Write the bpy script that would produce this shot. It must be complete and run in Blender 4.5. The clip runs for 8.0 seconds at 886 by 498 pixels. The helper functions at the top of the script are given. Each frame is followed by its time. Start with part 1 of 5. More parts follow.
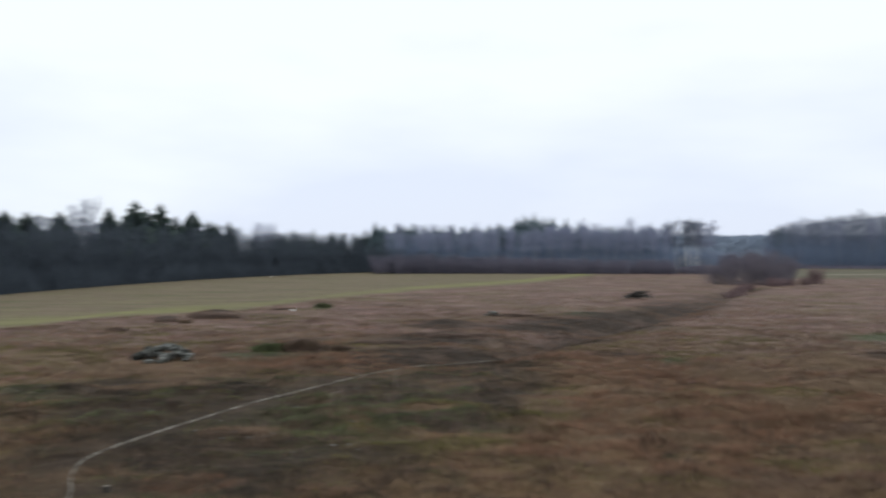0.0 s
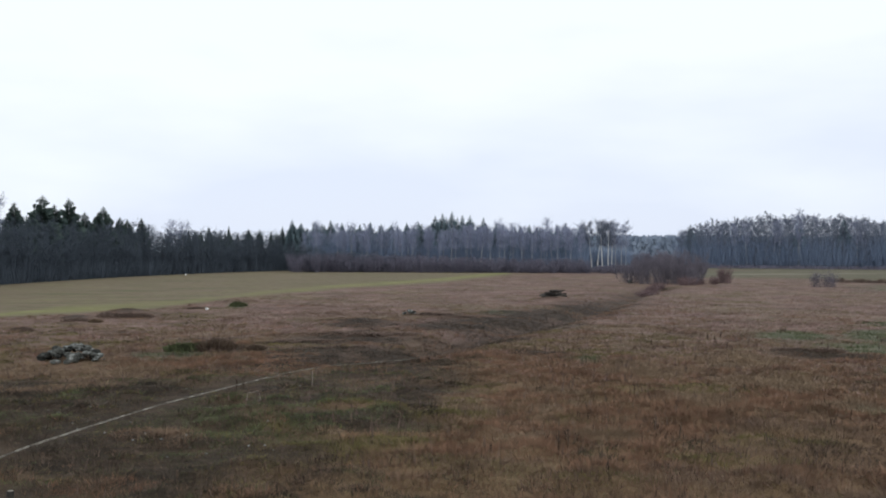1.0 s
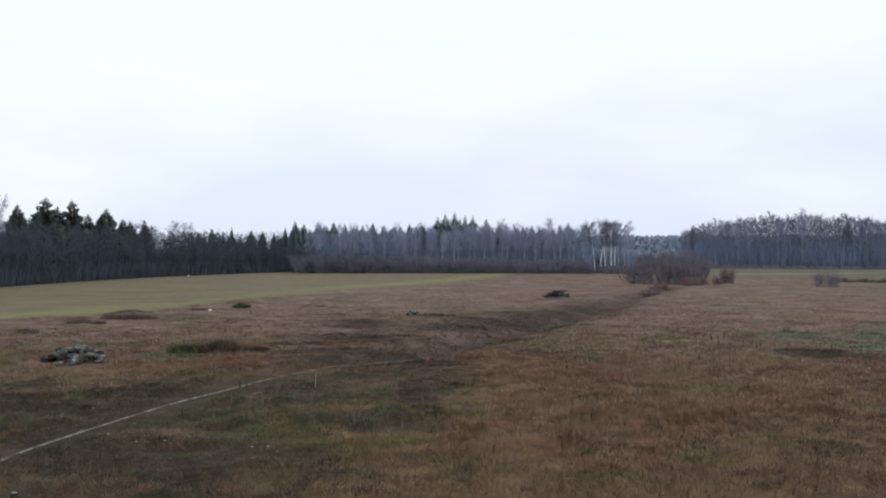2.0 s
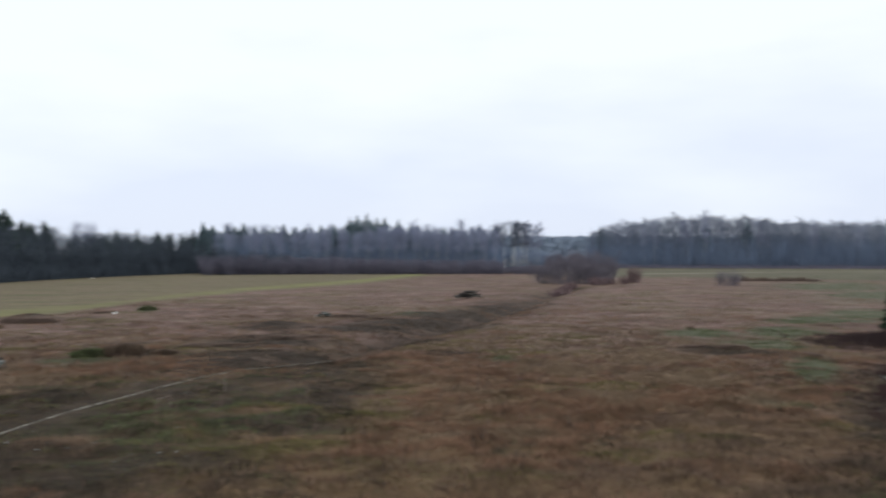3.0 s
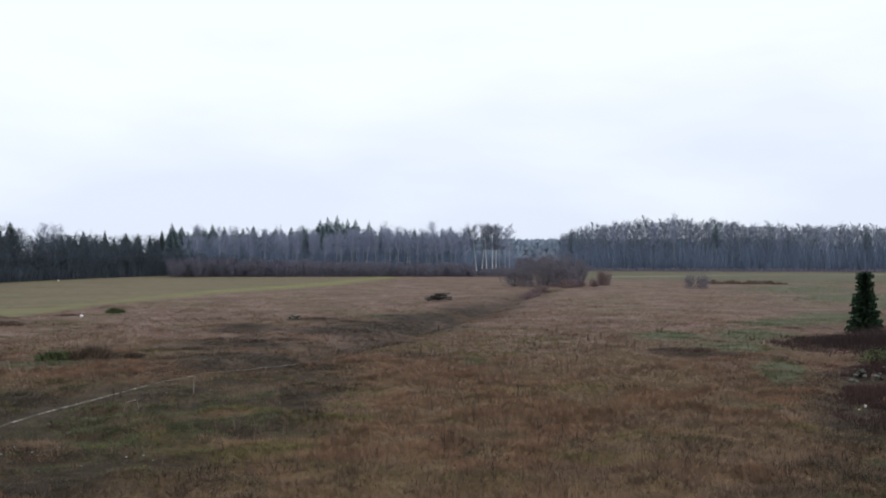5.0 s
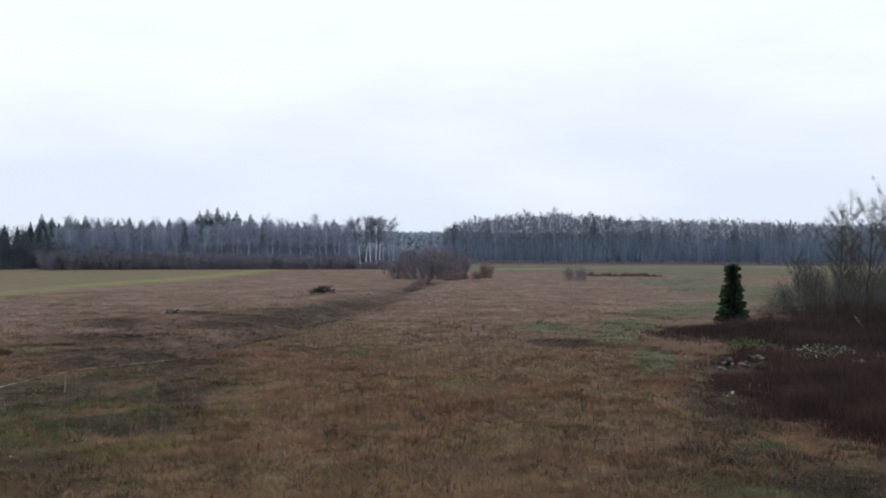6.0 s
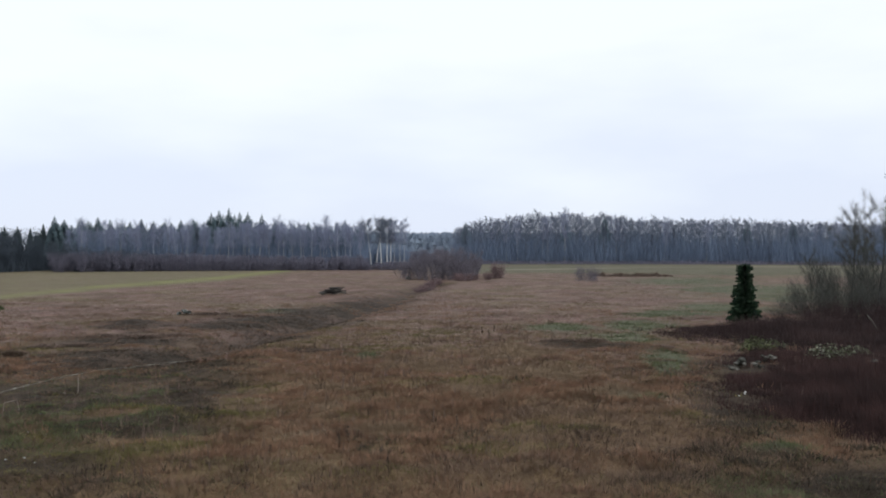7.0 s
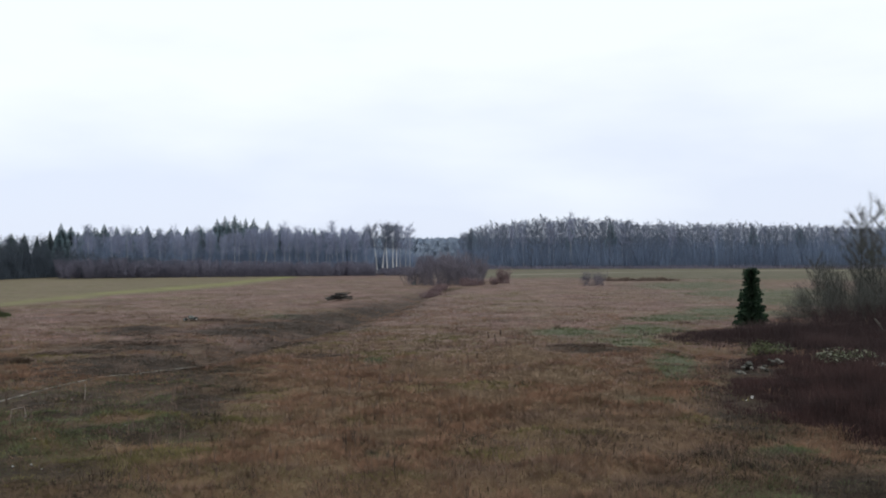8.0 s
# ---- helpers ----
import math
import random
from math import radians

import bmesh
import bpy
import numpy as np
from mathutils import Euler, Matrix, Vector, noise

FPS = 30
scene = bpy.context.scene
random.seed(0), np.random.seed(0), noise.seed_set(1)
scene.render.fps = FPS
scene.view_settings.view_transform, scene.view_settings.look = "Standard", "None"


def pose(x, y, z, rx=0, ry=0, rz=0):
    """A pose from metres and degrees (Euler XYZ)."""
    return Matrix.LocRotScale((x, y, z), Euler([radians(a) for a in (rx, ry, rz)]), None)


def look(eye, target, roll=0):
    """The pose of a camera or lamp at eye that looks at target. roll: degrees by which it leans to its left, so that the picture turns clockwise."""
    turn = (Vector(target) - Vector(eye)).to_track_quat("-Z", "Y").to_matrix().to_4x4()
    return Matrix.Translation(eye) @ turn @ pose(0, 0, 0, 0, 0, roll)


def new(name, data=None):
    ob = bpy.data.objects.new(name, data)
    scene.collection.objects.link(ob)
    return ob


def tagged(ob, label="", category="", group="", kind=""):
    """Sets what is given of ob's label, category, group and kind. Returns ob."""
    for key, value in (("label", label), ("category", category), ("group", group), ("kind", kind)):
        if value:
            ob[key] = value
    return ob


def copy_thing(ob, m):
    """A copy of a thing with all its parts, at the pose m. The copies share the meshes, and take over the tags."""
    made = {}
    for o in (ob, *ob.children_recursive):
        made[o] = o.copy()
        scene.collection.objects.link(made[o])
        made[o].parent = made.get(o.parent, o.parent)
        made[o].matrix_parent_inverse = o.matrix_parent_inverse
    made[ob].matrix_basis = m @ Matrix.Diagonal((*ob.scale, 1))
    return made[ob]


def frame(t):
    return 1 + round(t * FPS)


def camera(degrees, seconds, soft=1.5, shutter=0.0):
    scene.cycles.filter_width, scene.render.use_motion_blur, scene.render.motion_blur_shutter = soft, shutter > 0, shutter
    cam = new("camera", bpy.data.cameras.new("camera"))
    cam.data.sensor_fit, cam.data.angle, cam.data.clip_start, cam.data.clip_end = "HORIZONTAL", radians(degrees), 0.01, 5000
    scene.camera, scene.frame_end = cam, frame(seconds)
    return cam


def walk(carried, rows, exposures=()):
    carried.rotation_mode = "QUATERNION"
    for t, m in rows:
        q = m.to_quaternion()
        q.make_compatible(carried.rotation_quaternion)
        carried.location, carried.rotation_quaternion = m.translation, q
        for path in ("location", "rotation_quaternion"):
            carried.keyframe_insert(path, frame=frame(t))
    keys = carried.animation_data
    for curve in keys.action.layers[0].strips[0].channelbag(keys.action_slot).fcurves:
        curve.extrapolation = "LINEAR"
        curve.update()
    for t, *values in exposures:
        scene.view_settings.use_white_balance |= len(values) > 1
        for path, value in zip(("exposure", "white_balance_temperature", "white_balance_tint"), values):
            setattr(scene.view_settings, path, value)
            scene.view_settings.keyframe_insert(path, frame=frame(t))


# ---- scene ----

# ---------------------------------------------------------------- camera
EYE, TILT = 6.5, 0.30
cam = camera(49.63, 8.0, soft=1.9, shutter=0.5)
# seconds, heading to the right, pitch, lean to the left
ROWS = [
    (0.0, 0.0, -0.023, -0.014), (0.1, 2.312, -0.01, 0.02), (0.2, 4.0, -0.01, 0.05), (0.3, 4.83, -0.04, 0.08), (0.4, 5.549, -0.06, 0.11),
    (0.5, 5.68, -0.072, 0.14), (0.6, 5.133, -0.075, 0.16), (0.8, 5.0, -0.085, 0.2), (1.0, 4.899, -0.09, 0.237), (1.2, 4.78, -0.09, 0.22),
    (2.3, 4.8, -0.03, 0.01), (2.5, 4.923, -0.026, -0.016), (2.6, 5.019, -0.02, -0.03), (2.7, 5.436, -0.015, -0.04), (2.8, 6.537, -0.01, -0.05),
    (2.9, 8.176, 0.0, -0.055), (3.0, 9.986, 0.0, -0.06), (3.1, 11.43, -0.03, -0.07), (3.2, 12.0, -0.05, -0.08), (3.3, 12.0, 0.03, -0.09),
    (3.4, 11.9, 0.1, -0.1), (3.5, 11.727, 0.113, -0.099), (3.7, 11.468, 0.1, -0.03), (4.0, 11.369, 0.131, 0.077), (4.2, 11.353, 0.17, 0.1),
    (5.3, 11.813, 0.15, 0.03), (5.4, 11.72, 0.16, 0.01), (5.5, 11.825, -0.073, 0.003), (5.6, 13.143, -0.22, 0.03), (5.7, 15.121, -0.25, 0.07),
    (5.8, 17.5, -0.22, 0.1), (5.9, 18.386, -0.29, 0.13), (6.0, 18.675, -0.273, 0.154), (6.1, 18.462, -0.22, 0.15), (6.2, 18.197, -0.13, 0.14),
    (6.3, 17.96, -0.06, 0.135), (6.5, 17.886, -0.035, 0.125), (6.7, 17.95, -0.1, 0.05), (7.0, 18.023, -0.232, -0.057), (7.5, 18.037, -0.062, -0.188),
    (8.0, 17.678, 0.078, -0.295),
]
walk(cam, [(t, pose(0, 0, EYE, 90 + TILT + p, 0, -a) @ pose(0, 0, 0, 0, 0, r)) for t, a, p, r in ROWS])

# ---------------------------------------------------------------- light: an overcast late-autumn day
world = bpy.data.worlds.new("overcast_sky")
scene.world = world
world.use_nodes = True
wn, wl = world.node_tree.nodes, world.node_tree.links
wn.clear()
SUN_EL, SUN_AZ = 38.0, 150.0
sky = wn.new("ShaderNodeTexSky")
sky.sky_type, sky.sun_disc = "NISHITA", False
sky.sun_elevation, sky.sun_rotation = radians(SUN_EL), radians(SUN_AZ)
bg_sky = wn.new("ShaderNodeBackground")
bg_sky.inputs["Strength"].default_value = 0.10
wl.new(sky.outputs[0], bg_sky.inputs["Color"])
tc = wn.new("ShaderNodeTexCoord")
mp = wn.new("ShaderNodeMapping")
mp.inputs["Scale"].default_value = (1.6, 1.6, 5.5)
wl.new(tc.outputs["Generated"], mp.inputs["Vector"])
cl = wn.new("ShaderNodeTexNoise")
cl.inputs["Scale"].default_value, cl.inputs["Detail"].default_value, cl.inputs["Roughness"].default_value = 1.7, 4.0, 0.5
wl.new(mp.outputs[0], cl.inputs["Vector"])
sx = wn.new("ShaderNodeSeparateXYZ")
wl.new(tc.outputs["Generated"], sx.inputs[0])
rise = wn.new("ShaderNodeMapRange")
rise.inputs[1].default_value, rise.inputs[2].default_value = 0.02, 0.24
rise.inputs[3].default_value, rise.inputs[4].default_value = -0.36, 0.26
wl.new(sx.outputs["Z"], rise.inputs[0])
add = wn.new("ShaderNodeMath")
add.operation = "ADD"
wl.new(cl.outputs[0], add.inputs[0])
wl.new(rise.outputs[0], add.inputs[1])
cr = wn.new("ShaderNodeValToRGB")
cr.color_ramp.elements[0].position, cr.color_ramp.elements[0].color = 0.18, (0.80, 0.872, 1.03, 1)
cr.color_ramp.elements[1].position, cr.color_ramp.elements[1].color = 0.64, (1.0, 1.06, 1.10, 1)
wl.new(add.outputs[0], cr.inputs[0])
bg_cl = wn.new("ShaderNodeBackground")
bg_cl.inputs["Strength"].default_value = 1.0
wl.new(cr.outputs[0], bg_cl.inputs["Color"])
mx = wn.new("ShaderNodeMixShader")
mx.inputs[0].default_value = 0.93
wl.new(bg_sky.outputs[0], mx.inputs[1])
wl.new(bg_cl.outputs[0], mx.inputs[2])
wo = wn.new("ShaderNodeOutputWorld")
wl.new(mx.outputs[0], wo.inputs["Surface"])

sun = new("sun", bpy.data.lights.new("sun", "SUN"))
sun.data.energy, sun.data.angle, sun.data.color = 0.5, radians(40), (1.0, 0.97, 0.93)
sd = Vector((math.sin(radians(SUN_AZ)) * math.cos(radians(SUN_EL)), math.cos(radians(SUN_AZ)) * math.cos(radians(SUN_EL)), math.sin(radians(SUN_EL))))
sun.matrix_world = look(sd * 60, (0, 0, 0))


# ---------------------------------------------------------------- materials
def mat(name, stops, scale=1.0, detail=6.0, fine=0.0, bump=0.0, bump_scale=20.0, rough=0.9, island=0.0, obj=0.0, spec=0.25, stretch=(1, 1, 1), matted=0.0):
    """A surface whose colour runs over the given (position, colour) stops by broad and fine noise, and from piece to piece."""
    m = bpy.data.materials.new(name)
    m.use_nodes = True
    nt = m.node_tree
    n, l = nt.nodes, nt.links
    b = n["Principled BSDF"]
    b.inputs["Roughness"].default_value = rough
    b.inputs["Specular IOR Level"].default_value = spec
    co = n.new("ShaderNodeTexCoord")
    mp = n.new("ShaderNodeMapping")
    mp.inputs["Scale"].default_value = stretch
    l.new(co.outputs["Object"], mp.inputs["Vector"])
    t1 = n.new("ShaderNodeTexNoise")
    t1.inputs["Scale"].default_value, t1.inputs["Detail"].default_value, t1.inputs["Roughness"].default_value = scale, detail, 0.62
    l.new(mp.outputs[0], t1.inputs["Vector"])
    v = t1.outputs[0]
    def plus(a, src, amount):
        k = n.new("ShaderNodeMath")
        k.operation = "MULTIPLY_ADD"
        l.new(src, k.inputs[0])
        k.inputs[1].default_value, k.inputs[2].default_value = amount, -amount / 2
        s = n.new("ShaderNodeMath")
        s.operation = "ADD"
        l.new(a, s.inputs[0])
        l.new(k.outputs[0], s.inputs[1])
        return s.outputs[0]
    if fine:
        t2 = n.new("ShaderNodeTexNoise")
        t2.inputs["Scale"].default_value, t2.inputs["Detail"].default_value = scale * 9, 3
        l.new(mp.outputs[0], t2.inputs["Vector"])
        v = plus(v, t2.outputs[0], fine)
    if island:
        v = plus(v, n.new("ShaderNodeNewGeometry").outputs["Random Per Island"], island)
    if obj:
        v = plus(v, n.new("ShaderNodeObjectInfo").outputs["Random"], obj)
    r = n.new("ShaderNodeValToRGB")
    while len(r.color_ramp.elements) < len(stops):
        r.color_ramp.elements.new(0.5)
    for e, (p, c) in zip(r.color_ramp.elements, stops):
        e.position, e.color = p, (*c, 1)
    l.new(v, r.inputs[0])
    l.new(r.outputs[0], b.inputs["Base Color"])
    if matted:
        geo = n.new("ShaderNodeNewGeometry")
        k1 = n.new("ShaderNodeVectorMath")
        k1.operation = "SCALE"
        l.new(geo.outputs["Normal"], k1.inputs[0])
        k1.inputs["Scale"].default_value = 1 - matted
        k2 = n.new("ShaderNodeVectorMath")
        k2.operation = "ADD"
        l.new(k1.outputs[0], k2.inputs[0])
        k2.inputs[1].default_value = (0, 0, matted)
        k3 = n.new("ShaderNodeVectorMath")
        k3.operation = "NORMALIZE"
        l.new(k2.outputs[0], k3.inputs[0])
        l.new(k3.outputs[0], b.inputs["Normal"])
    if bump:
        t3 = n.new("ShaderNodeTexNoise")
        t3.inputs["Scale"].default_value, t3.inputs["Detail"].default_value = bump_scale, 5
        l.new(co.outputs["Object"], t3.inputs["Vector"])
        bp = n.new("ShaderNodeBump")
        bp.inputs["Strength"].default_value, bp.inputs["Distance"].default_value = bump, 0.1
        l.new(t3.outputs[0], bp.inputs["Height"])
        l.new(bp.outputs[0], b.inputs["Normal"])
    return m


M_DRY = mat("dry_grass", [(0.34, (0.140, 0.087, 0.048)), (0.46, (0.189, 0.119, 0.067)), (0.55, (0.229, 0.147, 0.086)), (0.66, (0.291, 0.193, 0.116))], scale=0.45, detail=2.5, fine=0.04, island=0.03, matted=0.8)
M_RED = mat("russet_weeds", [(0.32, (0.162, 0.085, 0.051)), (0.5, (0.232, 0.126, 0.077)), (0.68, (0.307, 0.174, 0.109))], scale=0.45, detail=2.5, fine=0.04, island=0.03, matted=0.8)
M_OLIVE = mat("olive_grass", [(0.32, (0.088, 0.076, 0.027)), (0.5, (0.137, 0.115, 0.039)), (0.68, (0.199, 0.164, 0.055))], scale=0.45, detail=2.5, fine=0.04, island=0.03, matted=0.8)
M_GREEN = mat("green_grass", [(0.32, (0.055, 0.070, 0.026)), (0.5, (0.087, 0.106, 0.042)), (0.68, (0.124, 0.137, 0.064))], scale=0.45, detail=2.5, fine=0.04, island=0.03, matted=0.75)
M_DARK = mat("dark_weeds", [(0.32, (0.024, 0.020, 0.013)), (0.5, (0.041, 0.032, 0.022)), (0.68, (0.063, 0.047, 0.032))], scale=0.45, detail=2.5, fine=0.04, island=0.03, matted=0.75)
M_TAN = mat("pale_grass", [(0.32, (0.178, 0.117, 0.071)), (0.5, (0.228, 0.154, 0.098)), (0.68, (0.293, 0.208, 0.135))], scale=0.45, detail=2.5, fine=0.04, island=0.03, matted=0.75)
M_CANE = mat("russet_canes", [(0.30, (0.016, 0.009, 0.009)), (0.5, (0.034, 0.017, 0.016)), (0.7, (0.062, 0.031, 0.028))], scale=0.4, fine=0.12, island=0.3, matted=0.45)
M_BRAMBLE = mat("dark_brambles", [(0.30, (0.014, 0.008, 0.009)), (0.5, (0.031, 0.018, 0.018)), (0.7, (0.056, 0.033, 0.031))], scale=0.25, fine=0.12, island=0.25, matted=0.35)
M_BUSHY = mat("dead_brown_stalks", [(0.30, (0.092, 0.063, 0.050)), (0.5, (0.132, 0.091, 0.073)), (0.7, (0.175, 0.124, 0.100))], scale=0.5, fine=0.1, island=0.15, matted=0.6)
M_WEED = mat("dark_seed_heads", [(0.30, (0.034, 0.024, 0.018)), (0.5, (0.062, 0.043, 0.032)), (0.7, (0.10, 0.07, 0.05))], scale=2.0, obj=0.4)
M_PEBBLE = mat("pale_pebble", [(0.3, (0.07, 0.066, 0.058)), (0.5, (0.13, 0.126, 0.115)), (0.7, (0.24, 0.24, 0.23))], scale=3.0, island=0.5)
M_LEAF = mat("wilting_leaves", [(0.25, (0.034, 0.047, 0.015)), (0.5, (0.070, 0.085, 0.030)), (0.75, (0.162, 0.170, 0.089))], scale=1.5, fine=0.2, island=0.5)
M_PALELEAF = mat("bleached_leaves", [(0.25, (0.040, 0.052, 0.021)), (0.5, (0.096, 0.104, 0.058)), (0.75, (0.256, 0.264, 0.208))], scale=1.5, fine=0.2, island=0.55)
# forest needles are lighter and bluer than the near spruce's: haze in the colour
M_NEEDLE = mat("spruce_needles", [(0.30, (0.028, 0.048, 0.046)), (0.5, (0.050, 0.077, 0.068)), (0.7, (0.077, 0.108, 0.092))], scale=0.8, fine=0.2, island=0.25, obj=0.15, matted=0.35)
M_NEEDLE_FAR = mat("hazed_spruce_needles", [(0.30, (0.092, 0.139, 0.159)), (0.5, (0.121, 0.172, 0.195)), (0.7, (0.151, 0.207, 0.230))], scale=0.8, fine=0.2, island=0.2, obj=0.15, matted=0.3)
M_NEEDLE_NEAR = mat("young_spruce_needles", [(0.30, (0.007, 0.018, 0.010)), (0.5, (0.014, 0.031, 0.016)), (0.7, (0.026, 0.049, 0.023))], scale=2.0, fine=0.2, island=0.25)
M_BARK = mat("grey_bark", [(0.30, (0.065, 0.063, 0.064)), (0.5, (0.115, 0.112, 0.112)), (0.7, (0.18, 0.175, 0.17))], scale=2.0, fine=0.3, bump=0.5, obj=0.2, stretch=(1, 1, 0.25))
M_BIRCH = mat("birch_bark", [(0.30, (0.141, 0.136, 0.141)), (0.42, (0.370, 0.361, 0.361)), (0.7, (0.581, 0.572, 0.563))], scale=1.4, fine=0.35, bump=0.3, obj=0.25, stretch=(1, 1, 2.2))
M_BIRCH_WHITE = mat("white_birch_bark", [(0.28, (0.22, 0.21, 0.20)), (0.38, (0.70, 0.69, 0.66)), (0.7, (0.86, 0.85, 0.82))], scale=1.0, fine=0.25, bump=0.3, obj=0.2, stretch=(1, 1, 2.2))
# forest twigs, far bark and brushwood: pale blue tint paints distance haze into them
M_TWIG = mat("hazed_twigs", [(0.30, (0.106, 0.123, 0.167)), (0.5, (0.132, 0.151, 0.198)), (0.7, (0.159, 0.179, 0.231))], scale=0.3, island=0.12, obj=0.15, matted=0.15)
M_TWIG_BIRCH = mat("hazed_birch_twigs", [(0.30, (0.176, 0.195, 0.279)), (0.5, (0.220, 0.244, 0.338)), (0.7, (0.265, 0.292, 0.395))], scale=0.3, island=0.12, obj=0.2, matted=0.2)
M_BARK_FAR = mat("hazed_bark", [(0.30, (0.095, 0.101, 0.127)), (0.5, (0.129, 0.138, 0.168)), (0.7, (0.172, 0.181, 0.213))], scale=2.0, fine=0.2, obj=0.15, stretch=(1, 1, 0.25))
# brightened bluish stems stand in for the haze between the trunks
M_UNDER = mat("hazed_brushwood", [(0.30, (0.130, 0.169, 0.245)), (0.5, (0.158, 0.203, 0.290)), (0.7, (0.190, 0.241, 0.337))], scale=0.05, island=0.05, matted=0.15)
M_BARK_NEAR = mat("grey_alder_bark", [(0.30, (0.032, 0.032, 0.029)), (0.5, (0.056, 0.055, 0.052)), (0.7, (0.091, 0.090, 0.084))], scale=3.0, fine=0.3, bump=0.5, stretch=(1, 1, 0.25))
M_UMBER = mat("umber_weeds", [(0.32, (0.109, 0.068, 0.049)), (0.5, (0.158, 0.100, 0.070)), (0.68, (0.215, 0.139, 0.096))], scale=0.3, detail=2.5, fine=0.04, island=0.03, matted=0.75)
# paler mauve-brown for grass farther off, with haze put into the colour
M_HEATH = mat("haze_paled_grass", [(0.34, (0.199, 0.122, 0.108)), (0.46, (0.264, 0.165, 0.148)), (0.56, (0.318, 0.202, 0.182)), (0.68, (0.395, 0.259, 0.234))], scale=0.3, detail=2.5, fine=0.04, island=0.03, matted=0.75)
# blue tint paints the haze over the left forest into its dark twigs
M_TWIG_DARK = mat("dark_twigs", [(0.30, (0.034, 0.044, 0.058)), (0.5, (0.049, 0.062, 0.080)), (0.7, (0.066, 0.082, 0.104))], scale=0.3, island=0.05, obj=0.08, matted=0.4)
M_TWIG_WILLOW = mat("willow_twigs", [(0.30, (0.087, 0.078, 0.096)), (0.5, (0.123, 0.109, 0.131)), (0.7, (0.166, 0.146, 0.171))], scale=0.3, island=0.15, obj=0.08, matted=0.4)
# brush before the forests, lightened and blued with haze in the colour
M_TWIG_BAND = mat("hazed_brush_twigs", [(0.30, (0.091, 0.086, 0.116)), (0.5, (0.123, 0.116, 0.152)), (0.7, (0.160, 0.151, 0.192))], scale=0.3, island=0.14, obj=0.16, matted=0.4)
M_TWIG_RED = mat("reddish_twigs", [(0.30, (0.105, 0.070, 0.074)), (0.5, (0.150, 0.100, 0.104)), (0.7, (0.200, 0.138, 0.140))], scale=0.3, island=0.14, obj=0.16, matted=0.4)
M_TWIG_LICHEN = mat("lichened_twigs", [(0.30, (0.046, 0.048, 0.043)), (0.5, (0.069, 0.071, 0.063)), (0.7, (0.098, 0.100, 0.090))], scale=0.3, island=0.2, obj=0.15, matted=0.2)
# pale blue base colour paints the distance haze over the far woods
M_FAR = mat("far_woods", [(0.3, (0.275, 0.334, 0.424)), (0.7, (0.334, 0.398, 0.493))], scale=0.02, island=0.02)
M_STONE = mat("lichened_stone", [(0.28, (0.022, 0.022, 0.020)), (0.45, (0.062, 0.064, 0.057)), (0.62, (0.13, 0.135, 0.126)), (0.78, (0.36, 0.37, 0.35))], scale=2.2, fine=0.35, bump=0.8, bump_scale=9, obj=0.45)
M_DARKSTONE = mat("dark_mossy_stone", [(0.28, (0.025, 0.026, 0.022)), (0.5, (0.075, 0.073, 0.062)), (0.72, (0.20, 0.19, 0.17))], scale=2.2, fine=0.35, bump=0.8, bump_scale=9, obj=0.35)
M_LOG = mat("weathered_wood", [(0.28, (0.020, 0.019, 0.018)), (0.5, (0.055, 0.050, 0.045)), (0.72, (0.14, 0.13, 0.12))], scale=1.5, fine=0.4, bump=0.5, obj=0.4, stretch=(1, 1, 0.3))
M_WHITE = mat("white_plastic", [(0.3, (0.84, 0.84, 0.83)), (0.7, (0.94, 0.94, 0.93))], scale=4, bump=0.3, bump_scale=14, rough=0.45)
M_PATH = mat("trodden_soil", [(0.34, (0.072, 0.060, 0.048)), (0.5, (0.162, 0.146, 0.122)), (0.66, (0.324, 0.306, 0.264))], scale=1.6, fine=0.7, bump=0.5)
M_CUT = mat("cut_wood", [(0.3, (0.16, 0.14, 0.115)), (0.7, (0.27, 0.245, 0.21))], scale=9, bump=0.2)
M_STICK = mat("bleached_stick", [(0.3, (0.208, 0.164, 0.140)), (0.7, (0.320, 0.272, 0.240))], scale=5, bump=0.2)
M_PALEWOOD = mat("bare_dead_wood", [(0.3, (0.13, 0.125, 0.11)), (0.7, (0.30, 0.285, 0.255))], scale=3, fine=0.3, bump=0.3)


